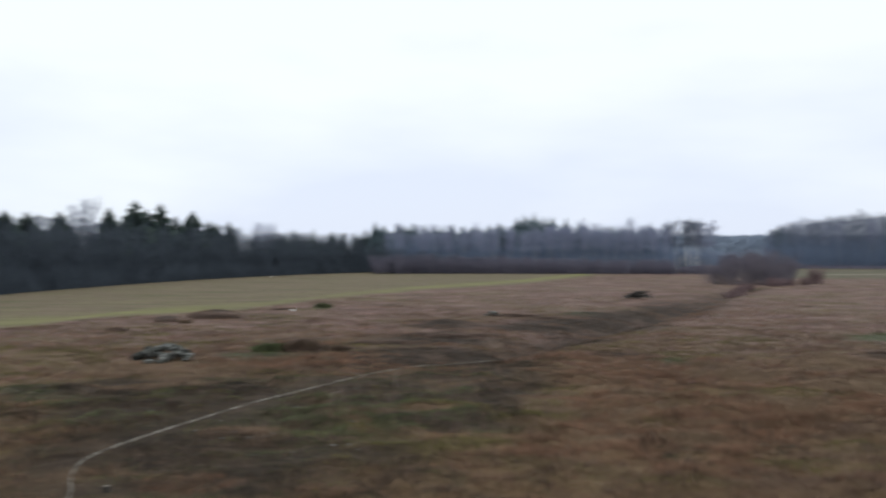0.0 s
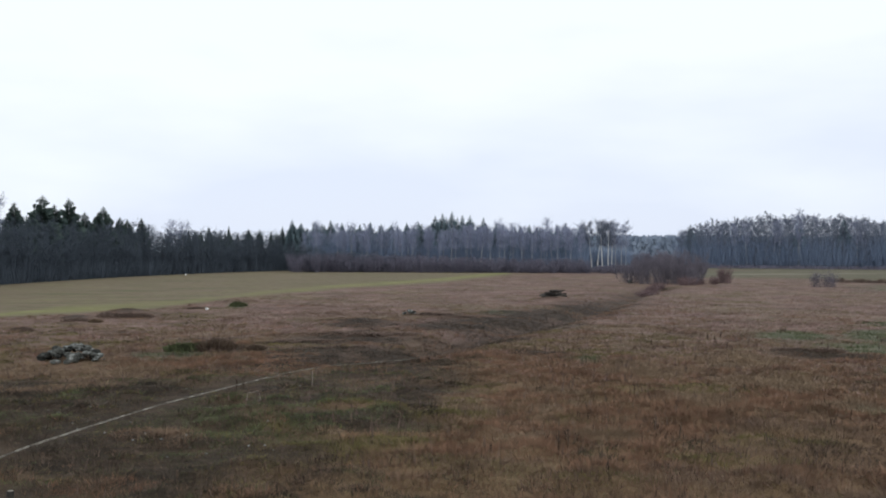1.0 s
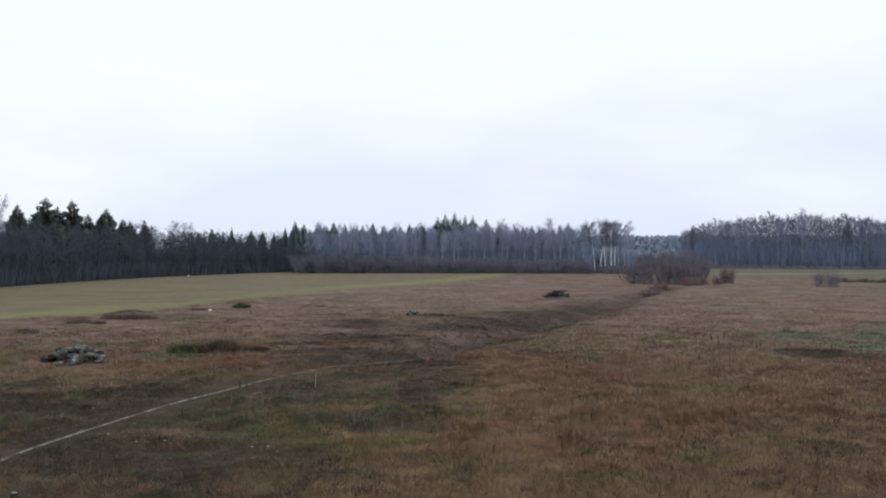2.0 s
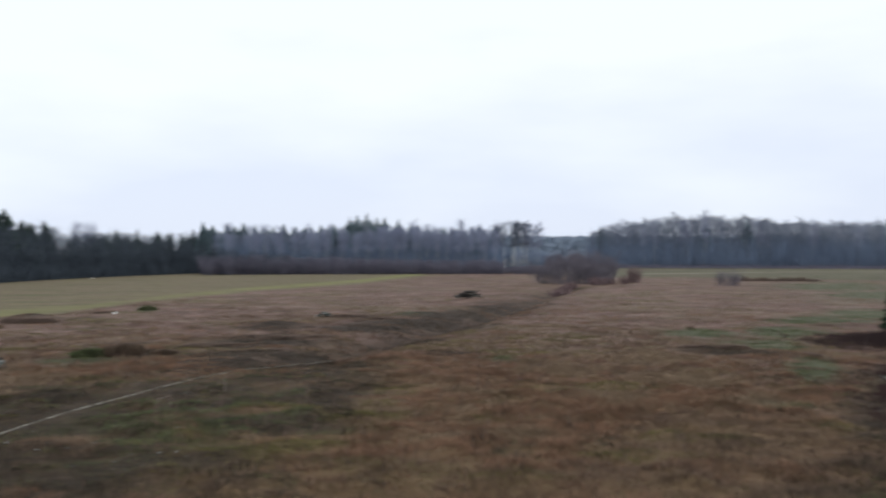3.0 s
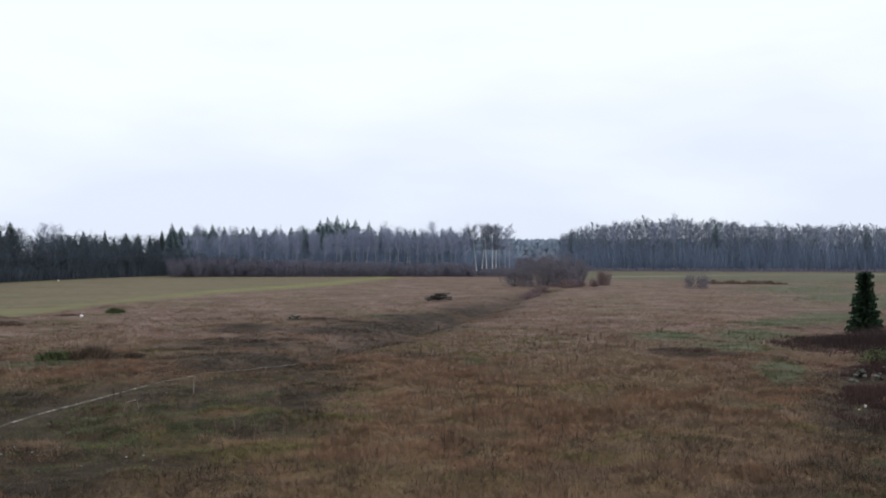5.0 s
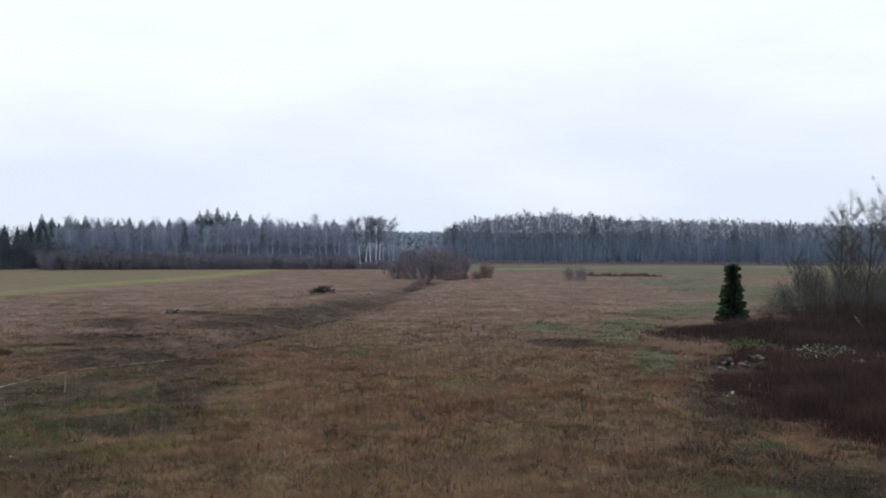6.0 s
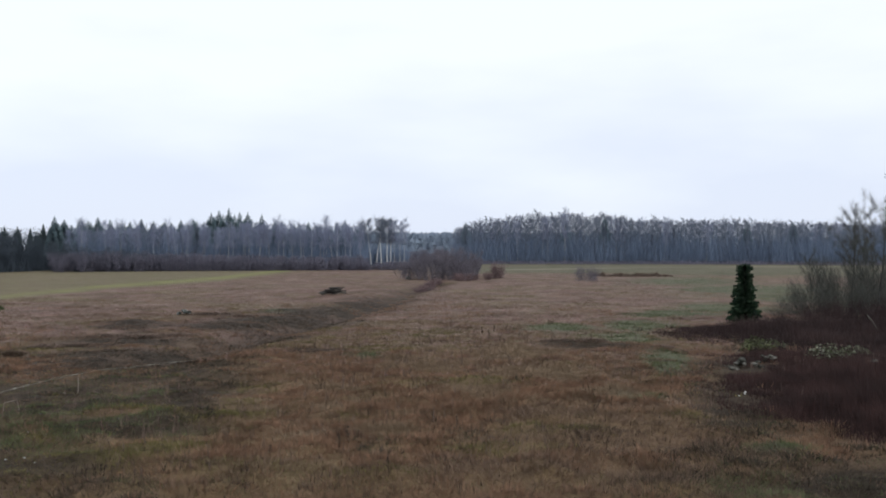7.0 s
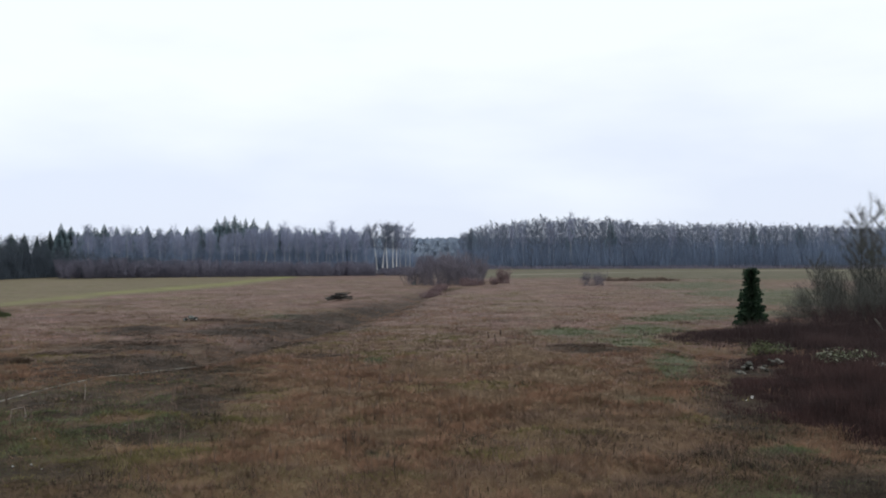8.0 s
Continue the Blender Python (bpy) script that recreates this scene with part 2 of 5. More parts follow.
def ground_material():
    m = bpy.data.materials.new("autumn_ground")
    m.use_nodes = True
    n, l = m.node_tree.nodes, m.node_tree.links
    b = n["Principled BSDF"]
    b.inputs["Roughness"].default_value, b.inputs["Specular IOR Level"].default_value = 0.95, 0.15
    co = n.new("ShaderNodeTexCoord")
    def noise_of(scale, detail=5.0, stretch=(1, 1, 1), rot=0.0):
        mp = n.new("ShaderNodeMapping")
        mp.inputs["Scale"].default_value = stretch
        mp.inputs["Rotation"].default_value = (0, 0, radians(rot))
        l.new(co.outputs["Object"], mp.inputs["Vector"])
        t = n.new("ShaderNodeTexNoise")
        t.inputs["Scale"].default_value, t.inputs["Detail"].default_value, t.inputs["Roughness"].default_value = scale, detail, 0.65
        l.new(mp.outputs[0], t.inputs["Vector"])
        return t.outputs[0]
    def ramp(src, stops):
        r = n.new("ShaderNodeValToRGB")
        while len(r.color_ramp.elements) < len(stops):
            r.color_ramp.elements.new(0.5)
        for e, (p, c) in zip(r.color_ramp.elements, stops):
            e.position, e.color = p, (*c, 1)
        l.new(src, r.inputs[0])
        return r.outputs[0]
    def mix(fac, a, c):
        k = n.new("ShaderNodeMix")
        k.data_type = "RGBA"
        l.new(fac, k.inputs[0])
        l.new(a, k.inputs[6])
        l.new(c, k.inputs[7])
        return k.outputs[2]
    def attr(name):
        a = n.new("ShaderNodeAttribute")
        a.attribute_name = name
        return a.outputs["Fac"]
    thatch = ramp(noise_of(0.6, 9), [(0.34, (0.094, 0.059, 0.033)), (0.5, (0.136, 0.086, 0.049)), (0.66, (0.182, 0.118, 0.069))])
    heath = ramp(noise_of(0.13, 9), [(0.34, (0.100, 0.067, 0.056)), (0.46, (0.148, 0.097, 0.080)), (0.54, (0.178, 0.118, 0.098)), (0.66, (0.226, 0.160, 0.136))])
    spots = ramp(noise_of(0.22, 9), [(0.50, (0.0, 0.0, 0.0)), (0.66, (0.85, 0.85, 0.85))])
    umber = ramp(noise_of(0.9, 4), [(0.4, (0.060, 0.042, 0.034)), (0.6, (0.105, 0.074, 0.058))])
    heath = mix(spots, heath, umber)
    # paler heath replaces thatch with camera distance, painting in haze and lesser shade
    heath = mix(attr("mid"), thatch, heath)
    tint = ramp(noise_of(0.05, 4), [(0.48, (0.0, 0.0, 0.0)), (0.66, (0.4, 0.4, 0.4))])
    olive = ramp(noise_of(0.5, 8), [(0.35, (0.085, 0.08, 0.034)), (0.65, (0.19, 0.165, 0.075))])
    col = mix(tint, heath, olive)
    lush = ramp(noise_of(0.12, 8), [(0.35, (0.064, 0.076, 0.046)), (0.5, (0.090, 0.101, 0.063)), (0.65, (0.130, 0.126, 0.088))])
    col = mix(attr("lush"), col, lush)
    wet = ramp(noise_of(0.9, 9), [(0.38, (0.016, 0.012, 0.009)), (0.55, (0.036, 0.026, 0.019)), (0.68, (0.066, 0.048, 0.037))])
    col = mix(attr("wet"), col, wet)
    stripes = noise_of(0.34, 8, (0.14, 1.0, 1), 6)
    field = ramp(stripes, [(0.38, (0.100, 0.102, 0.050)), (0.46, (0.138, 0.120, 0.074)), (0.53, (0.170, 0.128, 0.096)), (0.61, (0.160, 0.150, 0.072))])
    turf = ramp(noise_of(0.45, 6), [(0.49, (0.0, 0.0, 0.0)), (0.60, (0.75, 0.75, 0.75))])
    clods = ramp(noise_of(1.1, 5), [(0.4, (0.090, 0.072, 0.044)), (0.6, (0.150, 0.112, 0.075))])
    col = mix(attr("field"), col, mix(turf, field, clods))
    margin = ramp(noise_of(0.2, 6), [(0.35, (0.158, 0.162, 0.062)), (0.65, (0.228, 0.222, 0.088))])
    col = mix(attr("margin"), col, margin)
    straw = ramp(noise_of(0.05, 6), [(0.35, (0.17, 0.155, 0.115)), (0.65, (0.27, 0.245, 0.185))])
    col = mix(attr("straw"), col, straw)
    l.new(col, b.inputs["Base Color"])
    bp = n.new("ShaderNodeBump")
    bp.inputs["Strength"].default_value, bp.inputs["Distance"].default_value = 0.8, 0.15
    l.new(noise_of(2.5, 8), bp.inputs["Height"])
    l.new(bp.outputs[0], b.inputs["Normal"])
    return m


M_GROUND = ground_material()


# ---------------------------------------------------------------- lie of the land
def place(az, d):
    return d * math.sin(radians(az)), d * math.cos(radians(az))


def vnoise(x, y, size, seed):
    """Smooth value noise from 0 to 1 with cells of that many metres."""
    x, y = np.asarray(x) / size, np.asarray(y) / size
    i, j = np.floor(x).astype(np.int64), np.floor(y).astype(np.int64)
    u, v = x - i, y - j
    u, v = u * u * (3 - 2 * u), v * v * (3 - 2 * v)
    def lattice(a, c):
        h = (a * 374761393 + c * 668265263 + seed * 974711) & 0x7FFFFFFF
        h = ((h ^ (h >> 13)) * 1274126177) & 0x7FFFFFFF
        return ((h ^ (h >> 16)) % 65536) / 65535.0
    return (lattice(i, j) * (1 - u) + lattice(i + 1, j) * u) * (1 - v) + (lattice(i, j + 1) * (1 - u) + lattice(i + 1, j + 1) * u) * v


def along(x, y, line):
    """Distance to a polyline."""
    best = np.full(np.shape(x), 1e9)
    for (ax, ay), (bx, by) in zip(line, line[1:]):
        dx, dy = bx - ax, by - ay
        s = np.clip(((x - ax) * dx + (y - ay) * dy) / (dx * dx + dy * dy), 0, 1)
        best = np.minimum(best, np.hypot(x - ax - s * dx, y - ay - s * dy))
    return best


def blob(x, y, spots):
    """Weight 0 to 1 of vegetation patches, each (bearing, distance, half width, half depth)."""
    w = np.zeros(np.shape(x))
    edge = vnoise(x, y, 1.7, 5) * 0.9 + vnoise(x, y, 5.0, 6) * 0.7 - 0.8
    for az, d, a, c in spots:
        s, k = math.sin(radians(az)), math.cos(radians(az))
        u, v = (x * k - y * s) / a, (x * s + y * k - d) / c
        w = np.maximum(w, np.clip(1.5 - np.sqrt(u * u + v * v) + edge * 0.7, 0, 1))
    return w


DITCH = [(60, 185), (44, 151), (28, 112), (21, 97), (13, 82.5), (8, 72), (1.5, 57)]
BANK = [(22.5, 57.5), (26, 58.5), (29, 58.6), (32, 55.5)]
PATH = [(-9.6, 22.5), (-9.9, 25.6), (-10.9, 28.0), (-11.4, 30.2), (-11.0, 32.6), (-10.3, 35.2), (-9.1, 39.2), (-8.2, 42.0), (-6.2, 46.6), (-5.1, 49.3), (-3.3, 52.8), (0.4, 58.4), (6.0, 66.7), (9.5, 72.0)]
DARK = [(-3.5, 62, 4.0, 4.0), (0.5, 52, 3.5, 3.5), (2.5, 46, 2.5, 2.5), (-18.5, 40.5, 4.0, 4.5), (-17.5, 31.5, 3.2, 2.6), (-12.0, 28.6, 3.0, 2.4), (35.2, 43.0, 1.6, 5.0), (36.6, 53.5, 3.0, 6.0), (0.6, 38.2, 1.6, 1.6), (8.5, 92, 6, 8), (11.5, 106, 6, 9), (14.5, 124, 4.5, 9), (-15.0, 44.0, 7.5, 4.6), (-9.0, 40.5, 4.5, 4.0), (-8.5, 31.5, 3.2, 2.4), (-17.6, 45.8, 4.3, 4.2), (-12.8, 38.6, 2.0, 1.9), (-7.8, 34.9, 1.4, 2.8), (-12.5, 30.0, 1.4, 1.5), (-2.6, 37.9, 1.8, 2.3), (2.9, 42.8, 1.5, 3.0), (-5.2, 45.9, 2.4, 2.7),
        (-8.5, 68.1, 2.2, 5.9), (2.1, 54.3, 2.9, 3.8), (0.1, 74.6, 2.6, 4.5), (6.5, 86.4, 5.6, 6.1), (10.2, 98.7, 4.7, 7.1), (13.5, 115.3, 4.1, 8.4), (25.8, 64.0, 5.5, 1.5),
        (0.1, 86.2, 3.0, 4.0), (-13.6, 108.5, 2.0, 4.3), (-16.0, 100.5, 1.2, 2.7), (10.5, 62.6, 1.8, 2.1), (8.2, 72.5, 2.1, 2.9), (-16.0, 36, 4.0, 4.0), (-11.0, 34, 2.2, 2.6), (-19, 28.5, 3.0, 1.8), (-20, 50, 3, 2.2), (-14, 46, 5, 3.5), (-13, 40, 4, 3), (-10, 29.5, 2.5, 1.6), (-4, 47, 3, 3), (-2.5, 56, 3.5, 3.0),
        # the last two patches darken the near right corner of the camera's view
        (-18.2, 44.3, 4.0, 3.2), (-14.4, 43.2, 3.2, 3.0), (-17.0, 38.3, 2.2, 2.0), (-13.1, 29.0, 1.8, 1.5), (-11.0, 30.2, 1.4, 1.6), (0.1, 37.7, 2.4, 2.2), (-1.3, 43.7, 2.4, 2.0), (-5.2, 42.7, 2.6, 2.4), (-11.9, 27.1, 1.4, 1.0), (0.1, 72.1, 4.5, 4.5), (2.1, 63.0, 3.5, 3.5), (4.8, 83.0, 4.0, 4.0), (1.7, 61.9, 3.5, 3.0), (34.5, 47.9, 2.0, 2.6), (39.8, 27.6, 2.6, 2.0), (42, 30, 2.0, 2.0)]
LUSH = [(32.5, 205, 12, 26), (36, 165, 12, 24), (29.5, 84, 3, 6), (22.0, 325, 15, 18), (-10.2, 62.0, 2.6, 2.6), (-4.6, 63.5, 2.2, 2.0), (8.3, 106.0, 1.8, 3.5), (13.5, 59.7, 1.6, 2.6), (28.6, 72.5, 3.0, 4.0), (29.5, 42.6, 1.0, 1.3), (-7.2, 118.3, 1.0, 5.1),
        (31.4, 56.8, 1.3, 7.3), (36.1, 72.3, 1.3, 6.6), (37.6, 33.4, 1.2, 1.0), (-23.1, 49.8, 1.5, 2.7), (24.9, 80.0, 2.8, 4.6), (34, 112, 5, 10), (38.5, 138, 6, 12), (31, 100, 4, 6)]
OLIVE = [(-3.9, 31.5, 2.3, 2.2), (-2.6, 41.4, 1.8, 2.0), (0.3, 41.0, 1.7, 1.6), (-7.0, 29.0, 1.5, 1.0), (4.5, 38.5, 1.5, 1.2), (22, 31, 2, 1), (20.1, 47.4, 1.4, 1.8), (6.9, 46.1, 1.4, 1.5), (1.5, 33.0, 1.5, 1.5), (-6.2, 35.2, 2.0, 1.6), (-3.2, 32.9, 1.8, 1.4), (-1.9, 41.3, 1.2, 1.0), (-7.8, 28.0, 2.0, 1.0), (5.5, 38.3, 1.6, 1.3), (20.2, 46.4, 2.2, 1.2), (24.9, 34.9, 1.6, 1.0), (5.5, 42.4, 1.8, 1.4), (14.2, 27.2, 1.4, 0.6), (37.3, 32.5, 1.0, 0.8), (16.1, 46.5, 1.8, 1.2)]
PALE = [(20, 44, 2.6, 2.2), (24, 50, 2.6, 2.4), (22, 60, 3.2, 3.0), (27.5, 44, 2.0, 1.6), (16, 57, 2.2, 2.0), (-10.7, 34.7, 0.8, 1.5), (-14.0, 28.1, 1.8, 1.0), (-4.6, 33.5, 1.4, 0.8), (12.2, 46.0, 1.6, 1.1), (10.9, 34.4, 1.2, 0.9), (6.5, 40.5, 1.4, 1.2), (17.1, 53.4, 2.5, 1.6),
        (24.9, 35.5, 2.1, 1.1), (-2.6, 52.0, 1.2, 1.0), (-17.0, 48.4, 2.3, 1.3), (-14.7, 54.4, 3.8, 1.3), (-11.0, 35.3, 1.4, 1.5), (-16.7, 28.4, 1.6, 0.9), (-18.2, 56.9, 2.4, 1.6), (-13.2, 52.7, 2.4, 1.5), (-15.0, 88.6, 2.6, 2.5), (12.9, 46.0, 1.6, 1.2), (14.2, 34.2, 1.4, 1.0)]
FIELD_X = [-400, -60, -38, -35, -29, -24, -16.6, -3.8, 20, 46, 50]
FIELD_Y = [40, 66, 82, 97, 102, 107.5, 137.6, 169, 212, 285, 330]
MOUNDS = [(26.8, 130, 3.2, 0.6), (-17.2, 59.2, 2.2, 0.35), (-8.9, 63.5, 2.4, 0.25), (5.2, 98.5, 2.5, 0.3), (-24.5, 103, 3.0, 0.5), (8.5, 99, 3.5, 0.35), (0.2, 88, 4, 0.35)]


def height(x, y):
    x, y = np.asarray(x, float), np.asarray(y, float)
    d = np.hypot(x, y)
    z = (vnoise(x, y, 2.6, 1) - 0.5) * 0.16 * np.clip((140 - d) / 60, 0, 1) + (vnoise(x, y, 9, 2) - 0.5) * 0.3
    z = z + (vnoise(x, y, 1.15, 3) ** 2 - 0.3) * 0.30 * np.clip((90 - d) / 45, 0, 1)
    z = z * np.clip((along(x, y, PATH) - 0.3) / 2.2, 0.0, 1)
    z = z * np.clip(1.35 - d / 130, 0.0, 1)
    z = z - 0.75 * np.exp(-(along(x, y, DITCH) / 2.4) ** 2) * np.clip((y - 48) / 20, 0, 1)
    z = z + 0.35 * np.exp(-(along(x, y, BANK) / 1.1) ** 2)
    for mx_, my_, r, h in MOUNDS:
        z = z + h * np.exp(-((x - mx_) ** 2 + (y - my_) ** 2) / (r * r) * 1.6)
    return z


def hz(x, y):
    return float(height(np.array([x]), np.array([y]))[0])


def zones(x, y):
    d, az = np.hypot(x, y), np.degrees(np.arctan2(x, y))
    edge = np.interp(x, FIELD_X, FIELD_Y) + (vnoise(x, y, 9, 11) - 0.5) * 6
    field = np.clip((y - edge) / 3.0 + 0.5, 0, 1) * np.clip((52 - x) / 8, 0, 1) * (d < 420) * (y > 20)
    margin = np.clip(1 - np.abs(y - edge - 6 - d * 0.05) / (4 + d * 0.05), 0, 1) * field * np.clip(0.4 + 1.1 * vnoise(x, y, 13, 12) * vnoise(x, y, 5, 13) * 1.6, 0, 0.9)
    far_meadow = np.clip((d - 235 + 1.5 * (np.minimum(az, 50) - 28)) / 40, 0, 1) * np.clip((az - 15) / 4, 0, 1) * np.clip(0.8 * vnoise(x, y, 38, 15) + 0.8 * vnoise(x, y, 11, 16) - 0.25 + 0.25 * np.clip((d - 250) / 50, 0, 1), 0.05, 0.68)
    lush = np.maximum(blob(x, y, LUSH) * 0.85, far_meadow)
    wet = np.maximum(blob(x, y, [(a, q, u * 1.15, v * 1.15) if q < 60 else (a, q, u, v) for a, q, u, v in DARK]) * 0.9, 0.7 * np.exp(-(along(x, y, DITCH) / 3.0) ** 2))
    dark_strip = np.clip(1 - np.abs(d - 246) / 9, 0, 1) * np.clip((az - 26.0) / 1.5, 0, 1) * np.clip((32.0 - az) / 1.5, 0, 1)
    wet = np.maximum(wet, np.exp(-(along(x, y, PATH[4:]) / 4.0) ** 2) * np.clip(1.5 * vnoise(x, y, 3.4, 18) + 0.4 * vnoise(x, y, 1.3, 19) - 0.15, 0, 0.8) * np.clip((62 - y) / 12, 0, 1))
    wet = np.maximum(wet, dark_strip * 0.8)
    wet = np.maximum(wet, 0.9 * np.clip((d - 425 + 40 * (vnoise(x, y, 26, 17) - 0.3)) / 40, 0, 1))  # ground turned darker beyond about 425 m from the camera
    return np.clip(field, 0, 1), np.clip(margin, 0, 1), np.clip(lush, 0, 1), np.clip(wet, 0, 1) * (1 - field)


def straw_strip(x, y):
    """A thin line of bleached reeds across the far meadow."""
    d, az = np.hypot(x, y), np.degrees(np.arctan2(x, y))
    mid = np.interp(az, [20, 25, 30, 36, 42], [312, 330, 362, 388, 395])
    return np.clip(1.2 - np.abs(d - mid) / 9, 0, 0.8) * np.clip((az - 20) / 2, 0, 1) * np.clip(2 * vnoise(x, y, 30, 91) - 0.1, 0.35, 1)


# ---------------------------------------------------------------- mesh helpers
def part(name, me, material, parent=None, label=""):
    if isinstance(me, bmesh.types.BMesh):
        bm, me = me, bpy.data.meshes.new(name)
        bm.to_mesh(me)
        bm.free()
    me.materials.clear()
    me.materials.append(material)
    ob = new(name, me)
    ob.parent = parent
    return tagged(ob, label)


def thing(name, x, y, z, label, category, group="", turn=0.0, size=1.0):
    ob = new(name)
    ob.empty_display_size = 0.2
    ob.matrix_basis = pose(x, y, z, 0, 0, turn) @ Matrix.Diagonal((size, size, size, 1))
    return tagged(ob, label, category, group)


def tri_mesh(name, co):
    """A mesh of loose triangles from an array (n, 3, 3)."""
    k = len(co)
    me = bpy.data.meshes.new(name)
    me.vertices.add(k * 3)
    me.vertices.foreach_set("co", np.ascontiguousarray(co, np.float32).ravel())
    me.loops.add(k * 3)
    me.loops.foreach_set("vertex_index", np.arange(k * 3, dtype=np.int32))
    me.polygons.add(k)
    me.polygons.foreach_set("loop_start", np.arange(0, k * 3, 3, dtype=np.int32))
    me.update(calc_edges=True)
    return me


class Geo:
    def __init__(self):
        self.v, self.f = [], []

    def tube(self, pts, radii, sides=5, cap=True):
        base = len(self.v)
        for i, p in enumerate(pts):
            a = pts[max(i - 1, 0)]
            c = pts[min(i + 1, len(pts) - 1)]
            w = (c - a).normalized()
            u = w.cross(Vector((0.31, 0.95, 0.07)))
            if u.length < 0.1:
                u = w.cross(Vector((1, 0, 0)))
            u.normalize()
            t = w.cross(u)
            for k in range(sides):
                g = 2 * math.pi * k / sides
                self.v.append(p + (u * math.cos(g) + t * math.sin(g)) * radii[i])
        for i in range(len(pts) - 1):
            for k in range(sides):
                a, c = base + i * sides + k, base + i * sides + (k + 1) % sides
                self.f.append((a, c, c + sides, a + sides))
        if cap:
            e = base + (len(pts) - 1) * sides
            self.f.append(tuple(range(e, e + sides)))

    def mesh(self, name):
        me = bpy.data.meshes.new(name)
        me.from_pydata([tuple(p) for p in self.v], [], self.f)
        me.update()
        return me


def stem_path(rng, start, direction, length, steps, wander, lift=0.0):
    pts, p, d = [start.copy()], start.copy(), direction.normalized()
    for _ in range(steps):
        d = (d + Vector((rng.uniform(-1, 1), rng.uniform(-1, 1), rng.uniform(-0.6, 0.6))) * wander + Vector((0, 0, lift))).normalized()
        p = p + d * (length / steps)
        pts.append(p.copy())
    return pts


def twig_tris(rng, tips, count, length, width, up=0.35, out=0.8, scatter=0.15):
    """Fine twigs round the given (point, direction) tips."""
    r = np.random.RandomState(rng.randrange(1 << 30))
    pts = np.array([list(p) for p, _ in tips])
    dr = np.array([list(d) for _, d in tips])
    i = r.randint(0, len(pts), count)
    d = dr[i] * out + r.normal(0, 0.55, (count, 3))
    d[:, 2] += up
    d /= np.linalg.norm(d, axis=1, keepdims=True)
    ln = length * r.uniform(0.45, 1.15, (count, 1))
    side = np.cross(d, r.normal(0, 1, (count, 3)))
    side /= np.linalg.norm(side, axis=1, keepdims=True) + 1e-9
    p = pts[i] + r.normal(0, scatter * length, (count, 3))
    w = width * r.uniform(0.6, 1.3, (count, 1))
    return np.stack([p - side * w / 2, p + side * w / 2, p + d * ln], 1)


def bare_tree(name, seed, h, trunk_r, spread, start, limbs, twigs, twig_len, twig_w, m_trunk, m_twig, label, category, lean=0.02, sides=6, droop=0.05, fine=False):
    """A leafless broadleaved tree: trunk with limbs, and a crown of twigs."""
    rng = random.Random(seed)
    g, boughs, tips, limb_meshes = Geo(), Geo(), [], []
    trunk = stem_path(rng, Vector((0, 0, -0.3)), Vector((rng.uniform(-lean, lean), rng.uniform(-lean, lean), 1)), h * 0.96 + 0.3, 9, 0.085 if fine else 0.045, 0.03)
    g.tube(trunk, [trunk_r * (1.25 if i == 0 else 1) * (1 - 0.93 * i / 9) + 0.006 for i in range(10)], sides)
    for i in range(limbs):
        f = start + (0.97 - start) * ((i + rng.random()) / limbs)
        k = f * 9
        a = trunk[int(k)].lerp(trunk[min(int(k) + 1, 9)], k - int(k))
        az = i * 2.4 + rng.uniform(-0.5, 0.5)
        prof = math.sin(math.pi * min(1, max(0.08, (1 - f) / (1 - start) * 0.82 + 0.1))) ** 0.8
        ln = spread * (0.35 + 0.75 * prof) * rng.uniform(0.75, 1.15)
        el = radians(rng.uniform(36, 66) if fine else rng.uniform(32, 58))
        d = Vector((math.cos(az) * math.cos(el), math.sin(az) * math.cos(el), math.sin(el)))
        pts = stem_path(rng, a, d, ln, 4, 0.16, droop)
        r0 = trunk_r * (1 - f) * (0.40 if fine else 0.3) + (0.008 if fine else 0.012)
        lg = Geo() if fine else boughs
        if fine:
            lg.tube(pts, [r0, r0 * 0.75, r0 * 0.5, r0 * 0.3, 0.006], 5, False)
        else:
            lg.tube([pts[0], pts[2], pts[4]], [r0, r0 * 0.5, 0.006], 3, False)
        for q in range(7):
            s = rng.uniform(0.9, 4.0)
            k = min(int(s), 3)
            tips.append((pts[k].lerp(pts[k + 1], s - k), (pts[k + 1] - pts[k]).normalized()))
        for j in range(4):
            s = 1 + rng.random() * 2.8
            p = pts[int(s)].lerp(pts[min(int(s) + 1, 4)], s - int(s))
            d2 = (pts[-1] - pts[0]).normalized() + Vector((rng.uniform(-1, 1), rng.uniform(-1, 1), rng.uniform(-0.3, 0.9))) * 0.8
            sub = stem_path(rng, p, d2, ln * rng.uniform(0.3, 0.55), 2, 0.25, droop)
            if fine:
                lg.tube(sub, [r0 * 0.6, r0 * 0.4, 0.006], 3, False)
            tips += [(sub[1], (sub[1] - sub[0]).normalized()), (sub[2], (sub[2] - sub[1]).normalized()), (sub[0].lerp(sub[1], rng.random()), (sub[1] - sub[0]).normalized())]
        if fine:
            limb_meshes.append(lg)
    ob = thing(name, 0, 0, 0, label, category)
    bole = part("trunk", g.mesh("trunk"), m_trunk, ob)
    for lg in limb_meshes:
        part("limb", lg.mesh("limb"), m_trunk, bole)
    crown = part("crown", tri_mesh("crown", twig_tris(rng, tips, twigs, twig_len, twig_w, scatter=0.15 if fine else 0.25)), m_twig, ob)
    if boughs.v:
        tagged(part("limbs", boughs.mesh("limbs"), m_twig, crown), kind="stuff")
    return ob


